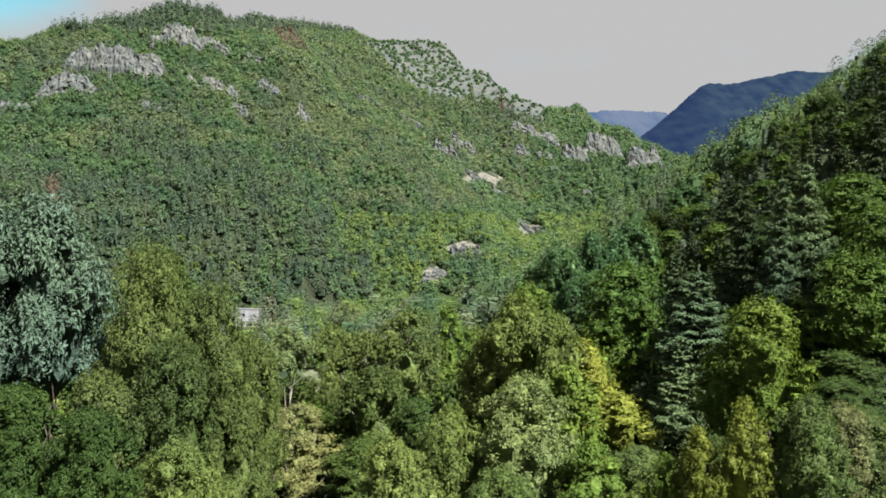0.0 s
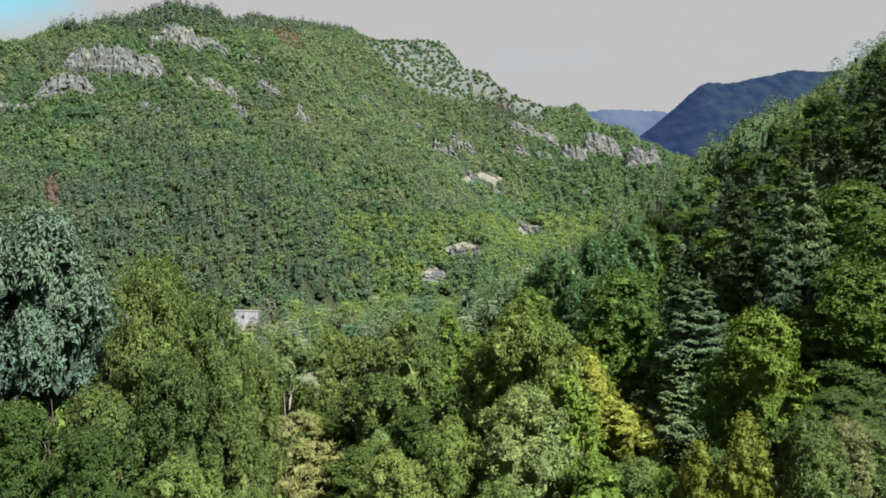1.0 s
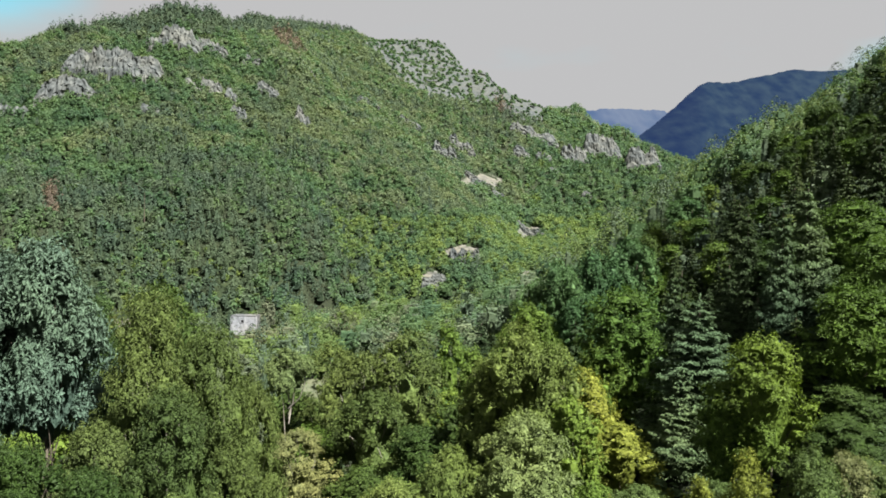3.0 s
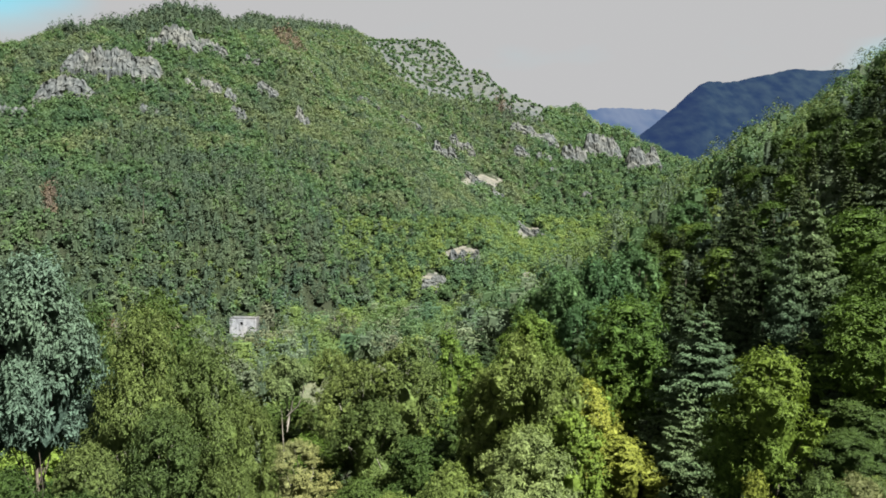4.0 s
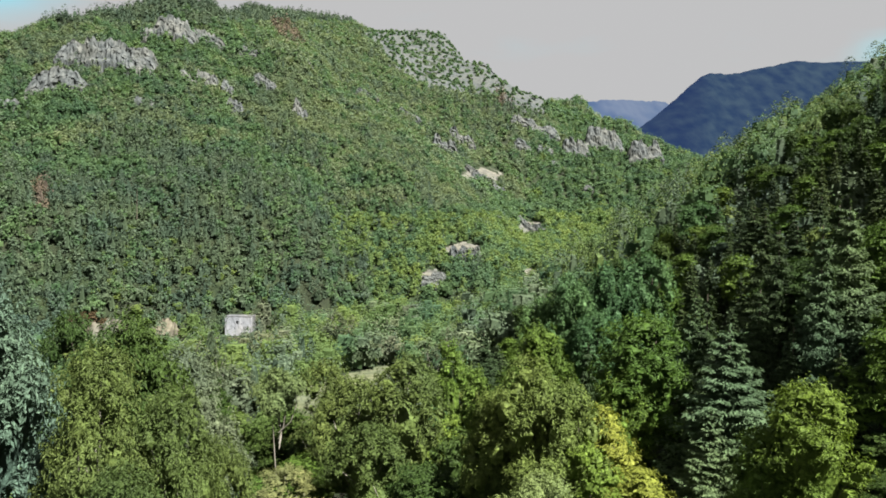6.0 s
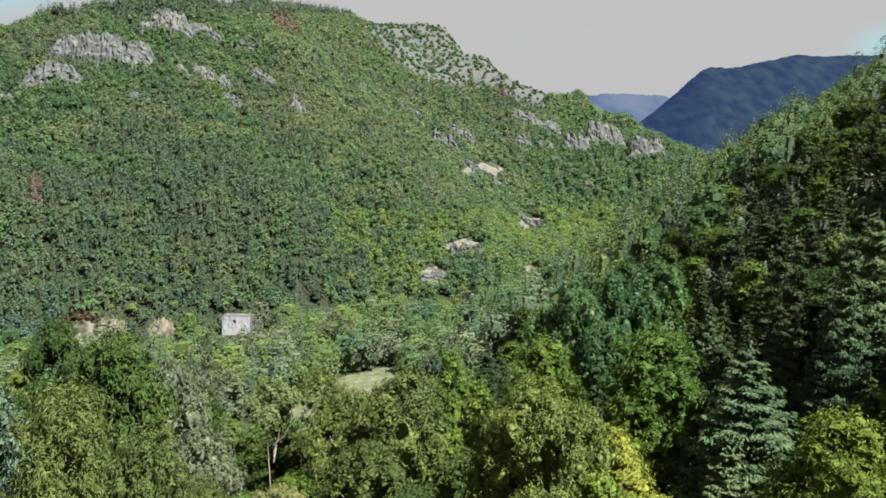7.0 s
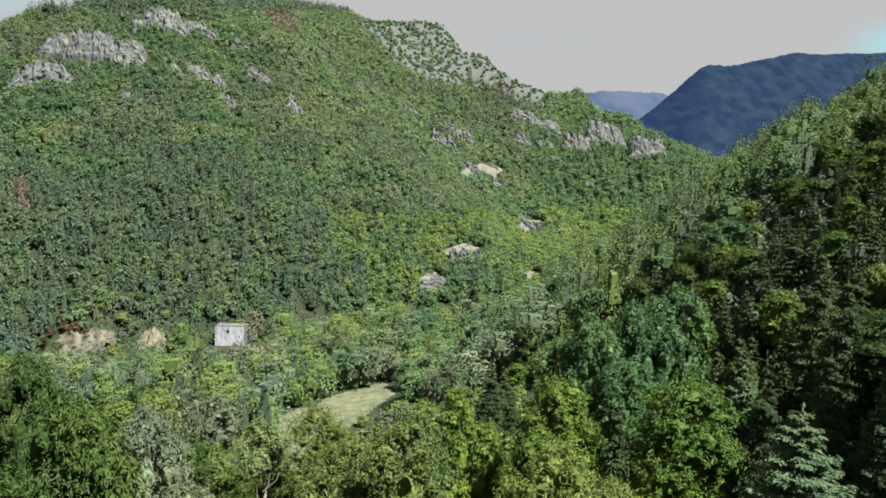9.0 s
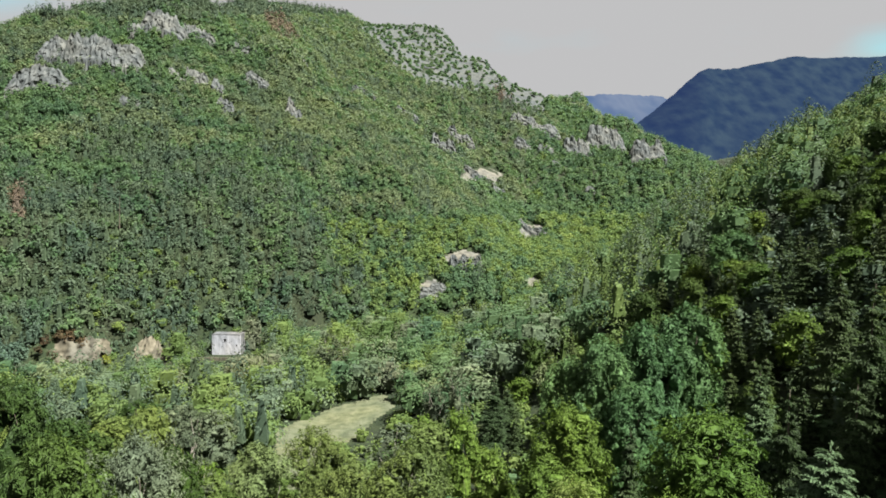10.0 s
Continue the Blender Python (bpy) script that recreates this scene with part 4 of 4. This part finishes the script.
TALL = {"broad": 1.0, "bright": 0.85, "dry": 0.75, "pine": 1.4, "fir": 1.2, "rust": 1.6, "shrub": 0.38, "silver": 1.0, "grey": 0.95}
WORDS = {"broad": "dense green broadleaf wood", "bright": "yellow-green scrub and young trees", "dry": "dry olive scrub", "pine": "dark grey-green pine wood", "fir": "firs coloured yellowish green as if sunlit", "rust": "withered rust-coloured pines", "shrub": "small dark shrubs among the rocks", "silver": "silvery willows", "grey": "greyish brown thinning trees"}
for name, where, u0, u1, y0, y1, gap, radius, tall, per, leaf, lumps in (
    ("valley", "on the valley floor", -0.72, 0.70, 150, 292, 6.3, 4.7, 9.2, 330, 0.42, 8),
    ("hillside", "on the lower hillside", -0.72, 0.66, 205, 430, 3.3, 2.7, 5.0, 60, 0.56, 3),
    ("upper", "on the upper hillside", -0.72, 0.52, 430, 720, 5.0, 3.8, 5.6, 34, 1.0, 3),
    ("ridge", "along the mountain ridge", -0.40, 0.36, 720, 1280, 7.5, 5.6, 8.5, 44, 1.5, 2),
):
    spots = scatter(u0, u1, y0, y1, gap, 200 + y0)
    lean = spots[:, 0] / spots[:, 1]
    edge = np.where(lean < 0.14, np.interp(lean, FOOT_U, FOOT_Y), 240)
    if name == "valley":
        spots = spots[spots[:, 1] < edge]
    elif name == "hillside":
        spots = spots[spots[:, 1] >= edge]
    sort = classify(spots, 300 + y0)
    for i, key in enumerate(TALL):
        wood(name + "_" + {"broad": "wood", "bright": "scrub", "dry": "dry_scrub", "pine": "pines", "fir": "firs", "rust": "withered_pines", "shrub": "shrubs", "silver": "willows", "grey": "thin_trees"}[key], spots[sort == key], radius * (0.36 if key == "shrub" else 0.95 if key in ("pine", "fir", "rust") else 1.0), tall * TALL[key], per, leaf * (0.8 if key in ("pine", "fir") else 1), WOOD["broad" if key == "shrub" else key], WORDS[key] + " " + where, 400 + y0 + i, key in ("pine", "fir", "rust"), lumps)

under = np.concatenate([scatter(-0.68, 0.72, 34, 150, 4.2, 8), scatter(-0.5, 0.3, 150, 200, 4.6, 9), scatter(-0.50, 0.10, 200, 262, 4.2, 12)])
shaded = scatter(0.28, 0.76, 50, 150, 3.4, 10)
under = np.array([p for p in under if not inside(MEADOW_EDGE, *p) and not (-90 < p[0] < -55 and 214 < p[1] < 231) and not (-76 < p[0] < -61 and 214 < p[1] < 242) and not (-119 < p[0] < -85 and 205 < p[1] < 224)])
wood("undergrowth", under[under[:, 1] < 110], 1.9, 2.0, 36, 0.42, WOOD["broad"], "low bushes and saplings under the trees", 71)
wood("meadow_bushes", under[under[:, 1] >= 110], 1.9, 2.0, 36, 0.42, WOOD["bright"], "low yellow-green bushes round the meadow and house", 72)
slope_fill = scatter(-0.70, 0.34, 215, 520, 4.3, 14)
lean = slope_fill[:, 0] / slope_fill[:, 1]
slope_fill = slope_fill[slope_fill[:, 1] > np.interp(lean, FOOT_U, FOOT_Y) + 4]
fill_sort = classify(slope_fill, 77)
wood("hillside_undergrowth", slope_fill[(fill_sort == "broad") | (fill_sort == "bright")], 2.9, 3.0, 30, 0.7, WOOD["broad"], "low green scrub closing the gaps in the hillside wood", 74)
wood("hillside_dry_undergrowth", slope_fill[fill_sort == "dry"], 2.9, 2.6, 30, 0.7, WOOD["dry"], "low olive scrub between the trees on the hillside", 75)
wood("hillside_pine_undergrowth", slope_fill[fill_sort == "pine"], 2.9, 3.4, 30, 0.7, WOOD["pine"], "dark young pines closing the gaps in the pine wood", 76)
# dark pine colour paints the slope's shade into its undergrowth
wood("slope_undergrowth", shaded[height(shaded[:, 0], shaded[:, 1]) > 15], 2.3, 4.2, 90, 0.36, WOOD["pine"], "bushes on the slope, coloured dark to stand for shade", 73)


# ---- rock outcrops ----
def outcrop(u, y, wide, high, n, seed, label="pale grey limestone outcrop split by dark cracks"):
    """A weathered cliff standing out of the slope at u = x / y: ragged crest, upright cracks, ledges; its ends run into the ground."""
    nx, nz = 20 + 10 * n, 26
    s, t = np.meshgrid(np.linspace(-1, 1, nx), np.linspace(0, 1, nz))
    block = s * n * 0.5 + 0.5 * fbm(t * 2.0 + seed, s * 0, 2, 45) + seed * 3.7
    slip = np.clip((block - np.floor(block)) / 0.45, 0, 1)
    tall = hash01(np.floor(block) - 1, seed, 40) * (1 - slip) + hash01(np.floor(block), seed, 40) * slip
    tall = np.clip(0.42 + 0.58 * tall + 0.25 * fbm(s * n * 2.0, s * 0 + seed, 2, 46), 0.0, 1.0) * (1 - np.abs(s) ** 6)
    x = u * y + s * wide * 0.55 + wide * 0.03 * fbm(t * 3 + seed, s * 5, 2, 41)
    face = np.minimum(t / 0.72, 1.0)
    back = np.clip((t - 0.72) / 0.28, 0, 1)
    step = face + 0.06 * np.sin(face * 14 + 6 * fbm(s * 3 + seed, face * 1.2, 2, 44))
    crack = np.abs(fbm(s * n * 0.8 + seed, face * 4.0 + seed, 4, 42))
    knob = fbm(s * n * 2.4 + seed, face * 5, 3, 43)
    yy = y + high * (0.55 * face + 0.8 * back) + min(high, 9.0) * (0.34 * np.minimum(crack, 0.3) - 0.24 * knob) * (1 - 0.5 * back)
    foot = height(x.ravel(), yy.ravel()).reshape(x.shape)
    root = np.clip(face / 0.1, 0, 1)
    z = foot - 0.8 + 2.0 * root + high * tall * (0.92 * step - 1.15 * back - 0.12) + 0.05 * high * knob * (1 - back) + min(3.5, 0.3 * high) * root * (1 - back)
    v = np.stack([x.ravel(), yy.ravel(), z.ravel()], 1)
    tagged(new("rock_outcrop", mesh_from("rock_outcrop", v, grid_faces(nz, nx), ROCK)), label, "rock", "outcrops on the hillside")


for i, (u, y, wide, high, n) in enumerate((
    (-0.494, 368, 42, 13, 9), (-0.448, 372, 24, 11, 4), (-0.555, 340, 26, 10, 5), (-0.633, 330, 14, 6, 3),
    (-0.384, 412, 23, 11, 4), (-0.424, 408, 8, 6, 2), (-0.336, 425, 19, 8, 4), (-0.273, 436, 14, 6, 3),
    (-0.338, 378, 11, 7, 3), (-0.308, 382, 6, 6, 2), (-0.364, 374, 10, 5, 2), (-0.297, 372, 8, 5, 2), (-0.256, 404, 13, 6, 3), (-0.205, 386, 7, 8, 3), (-0.426, 345, 8, 3, 2),
    (-0.107, 530, 17, 5, 3), (-0.045, 530, 18, 6, 3), (0.005, 494, 17, 11, 3), (0.030, 545, 19, 8, 3),
    (0.042, 488, 12, 5, 3), (0.062, 485, 16, 5, 3), (0.083, 482, 9, 4, 2),
    (0.118, 640, 22, 10, 3), (0.148, 634, 26, 11, 3), (0.117, 590, 13, 8, 2), (0.150, 594, 13, 6, 2),
    (0.195, 608, 22, 15, 3), (0.235, 632, 34, 21, 4), (0.297, 600, 28, 19, 3), (0.165, 575, 8, 5, 2),
    (-0.19, 470, 6, 4, 2), (0.212, 540, 7, 4, 2), (0.022, 306, 7, 5, 4), (0.041, 308, 9, 5, 4), (-0.017, 288, 7, 3, 2), (-0.005, 293, 6, 2.6, 2), (0.126, 276, 10, 4, 4), (0.129, 446, 20, 4.0, 4),
)):
    outcrop(u, y, wide, high, n, 500 + i)


def patch(name, test, u0, u1, y0, y1, nu, ny, lift, mat, label, category):
    """A sheet of bare ground lying just over the hillside, of ragged outline."""
    us, ys = np.meshgrid(np.linspace(u0, u1, nu), np.linspace(y0, y1, ny))
    x, y = (us * ys).ravel(), ys.ravel()
    z = height(x, y)
    keep = test(x / y, (z - EYE) / y, x, y)
    f = grid_faces(ny, nu)[:, ::-1]
    f = f[keep[f].all(1)]
    z = z + lift + 0.4 * lift * fbm(x / 4, y / 4, 3, 55)
    used, back = np.unique(f, return_inverse=True)
    v = np.stack([x, y, z], 1)[used]
    tagged(new(name, mesh_from(name, v, back.reshape(f.shape), mat, True)), label, category, kind="structure")


patch("limestone_slope", lambda u, e, x, y: (e > np.interp(u, LIME_U, LIME_E) - 0.006 - 0.02 * fbm(x / 45, y / 45, 3, 91)) & (fbm(x / 16, y / 22, 3, 14) > -0.45), -0.12, 0.20, 640, 1060, 200, 220, 0.7, SCREE, "bare white limestone slope dotted with scrub", "rock slope")
for k, (bu, be, du, de) in enumerate(BARE):
    patch("bare_slope", lambda u, e, x, y: ((u - bu) / du) ** 2 + ((e - be) / de) ** 2 < 0.9 + 0.5 * fbm(x / 5, y / 5, 3, 21), bu - 1.3 * du, bu + 1.3 * du, 270, 640, 40, 280, 0.25, STONES, "bare pale earth and stones on the slope", "bare ground")

# ---- cut earth banks by the house, the meadow ----
def bank(x0, x1, y, high, seed):
    """A steep bank of tan earth cut into the foot of the hill, with runnels down its face."""
    nx, nz = 44, 22
    s, t = np.meshgrid(np.linspace(0, 1, nx), np.linspace(0, 1, nz))
    arch = np.sin(np.pi * np.clip(s, 0.02, 0.98)) ** 0.20
    x = x0 + (x1 - x0) * s
    yy = y + 6.5 * t ** 0.8 + 1.5 * fbm(s * 9 + seed, t * 4.2, 4, 8) - 2.5 * (1 - arch)
    z = -0.8 + (high + 2.5 * fbm(s * 4 + seed, t * 0 + 3, 3, 4)) * arch * t + 0.5 * fbm(s * 8, t * 6 + seed, 3, 12)
    z = z + height(x.ravel(), np.full(x.size, y - 3.0)).reshape(x.shape)
    v = np.stack([x.ravel(), yy.ravel(), z.ravel()], 1)
    ragged = np.minimum(np.minimum(s, 1 - s) * 3.0, 1.15 - t) + 0.6 * fbm(s * 7 + seed, t * 4, 3, 19) > 0.10
    f = grid_faces(nz, nx)
    f = f[ragged.ravel()[f].all(1)]
    tagged(new("earth_bank", mesh_from("earth_bank", v, f, EARTH, True)), "steep bank of bare tan earth at the hill's foot", "bank", "earth banks")


bank(-121.0, -99.5, 219, 8.5, 3)
bank(-97.0, -86.0, 227, 6.0, 6)

us, ts = np.meshgrid(np.linspace(-42, -6, 60), np.linspace(112, 196, 100))
mx, my = us.ravel(), ts.ravel()
mk = np.array([inside(MEADOW_EDGE, a + float(b1), b + float(b2)) for a, b, b1, b2 in zip(mx, my, 1.6 * fbm(mx / 4, my / 4, 2, 3), 2.0 * fbm(mx / 4, my / 4, 2, 6))])
mf = grid_faces(100, 60)[:, ::-1]
mf = mf[mk[mf].all(1)]
mused, mback = np.unique(mf, return_inverse=True)
mv = np.stack([mx, my, height(mx, my) + 0.12], 1)[mused]
tagged(new("meadow", mesh_from("meadow", mv, mback.reshape(mf.shape), MEADOW, True)), "dry yellow-green mown meadow among the trees", "meadow", kind="structure")


# ---- the white house ----
def part(name, bm, mat, parent, label=""):
    me = bpy.data.meshes.new(name)
    bm.to_mesh(me)
    bm.free()
    me.materials.append(mat)
    ob = new(name, me)
    ob.parent = parent
    return tagged(ob, label)


def box(bm, x0, x1, y0, y1, z0, z1):
    m = bmesh.ops.create_cube(bm, size=1.0)
    bmesh.ops.scale(bm, vec=(x1 - x0, y1 - y0, z1 - z0), verts=m["verts"])
    bmesh.ops.translate(bm, vec=((x0 + x1) / 2, (y0 + y1) / 2, (z0 + z1) / 2), verts=m["verts"])
    return m["verts"]


def wall_with_holes(width, high, thick, holes):
    """An upright wall, x from 0 to width, with real openings (x0, x1, z0, z1), built of the blocks between them."""
    bm = bmesh.new()
    xs = sorted({0.0, width, *[h[0] for h in holes], *[h[1] for h in holes]})
    zs = sorted({0.0, high, *[h[2] for h in holes], *[h[3] for h in holes]})
    for a, b in zip(xs, xs[1:]):
        for c, d in zip(zs, zs[1:]):
            if not any(h[0] <= (a + b) / 2 <= h[1] and h[2] <= (c + d) / 2 <= h[3] for h in holes):
                box(bm, a, b, 0, thick, c, d)
    bmesh.ops.remove_doubles(bm, verts=bm.verts, dist=0.001)
    inner = [f for f in bm.faces if sum(1 for g in bm.faces if g is not f and (g.calc_center_median() - f.calc_center_median()).length < 0.002)]
    bmesh.ops.delete(bm, geom=inner, context="FACES_ONLY")
    return bm


W, D, T = 9.2, 4.5, 0.35
TOP = 6.8
base_z = height1(-69, 238) - 0.3
house = tagged(new("house"), "unfinished whitewashed block house with a flat roof and open windows", "house")
house.matrix_world = pose(-73.6, 236.5, base_z, 0, 0, -3)
HOLES = [(3.7, 4.65, 4.5, 5.5), (5.5, 5.7, 4.4, 4.65), (6.1, 6.25, 4.75, 5.0), (7.7, 8.15, 3.35, 3.7), (3.1, 3.35, 2.9, 3.2), (8.4, 8.8, 0.7, 1.3)]
front = part("front_wall", wall_with_holes(W, TOP, T, HOLES), PLASTER, house, "whitewashed front wall with open window holes")
for a, b, c, d in HOLES:
    bm = bmesh.new()
    box(bm, a - 0.04, b + 0.04, -0.06, 0.06, c - 0.06, c - 0.003)
    part("window_sill", bm, SHADOWED, front)
bm = bmesh.new()
box(bm, 3.55, 4.8, -0.04, 0.05, 6.1, 6.22)
part("lintel", bm, SHADOWED, front, "grey concrete lintel")
for nm, dims in (("side_wall", (0, T, T + 0.003, D, 0, TOP)), ("side_wall", (W - T, W, T + 0.003, D, 0, TOP)), ("back_wall", (T + 0.003, W - T - 0.003, D - T, D - 0.003, 0, TOP))):
    bm = bmesh.new()
    box(bm, *dims)
    part(nm, bm, SHADOWED, house, "concrete wall with shade put into its dark grey")
bm = bmesh.new()
box(bm, -0.06, W + 0.06, -0.05, D + 0.05, TOP + 0.004, TOP + 0.16)
bmesh.ops.bevel(bm, geom=bm.edges[:], offset=0.02, segments=1)
part("roof", bm, SHADOWED, house, "flat grey concrete roof slab")
bm = bmesh.new()
box(bm, T, W - T, T, D - T, 2.9, 3.08)
part("floor_slab", bm, SHADOWED, house, "grey concrete floor slab")

# the low terrace wall before the house
wz = height1(-70, 229)
bm = bmesh.new()
for k in range(14):
    x = -87 + k * 2.35
    box(bm, x, x + 2.33, 229 + 0.15 * math.sin(k), 229.5 + 0.15 * math.sin(k), wz - 1.2, wz + 1.0 + 0.08 * math.sin(k * 2.3))
bmesh.ops.bevel(bm, geom=bm.edges[:], offset=0.03, segments=1)
wall = new("terrace_wall", bpy.data.meshes.new("terrace_wall"))
bm.to_mesh(wall.data)
bm.free()
wall.data.materials.append(EARTH)
tagged(wall, "low pale stone terrace wall below the house", "wall", kind="structure")

# the bare stem in the pine wood
pz = height1(-115, 264)
v, f = tube((-115, 264, pz - 0.5), (-114.6, 264, pz + 14), 0.20, 0.05, 0.15, 8, 6, np.random.default_rng(2))
snag = new("dead_trunk", mesh_from("dead_trunk", v, f, BARK, True))
tagged(snag, "bare grey dead trunk standing in the pine wood", "tree trunk")

# rust-coloured and yellow shrubs on the banks
for k, (x, y, s, key) in enumerate(((-115.5, 225, 0.9, "rust"), (-112.5, 226, 1.1, "rust"), (-109, 225.5, 1.0, "rust"), (-106, 226.5, 1.1, "rust"), (-102.5, 225, 0.8, "rust"), (-100.5, 222, 0.8, "yellow"), (-116, 221, 0.8, "rust"), (-111.5, 222, 0.6, "rust"), (-107, 221.8, 0.5, "rust"), (-93, 233, 0.8, "rust"), (-88.5, 233, 0.8, "rust"), (-91, 229, 0.5, "rust"), (-104, 215.5, 0.6, "broad"), (-114, 216, 0.8, "broad"), (-88, 223.5, 0.7, "broad"), (-118.5, 219, 0.6, "rust"), (-105, 219.5, 0.5, "rust"), (-101.5, 218, 0.6, "broad"), (-109.5, 217.5, 0.5, "broad"), (-94.5, 225.5, 0.5, "broad"), (-119.5, 223.5, 0.9, "rust"))):
    shape = broad_shape(4.0, 2.2, 18, 700, 0.26, 900 + k, low=0.08, fine=False)
    ob = tree_thing("shrub", shape, LEAF[key], BARK, "yellowing shrub on the earth bank" if key == "yellow" else "green bush before the earth bank" if key == "broad" else "reddish brown withered shrub on the earth bank", "shrub", "shrubs on the banks")
    ob.matrix_world = pose(x, y, height1(x, y) - 0.3, 0, 0, 40 * k) @ Matrix.Diagonal((s, s, s, 1))
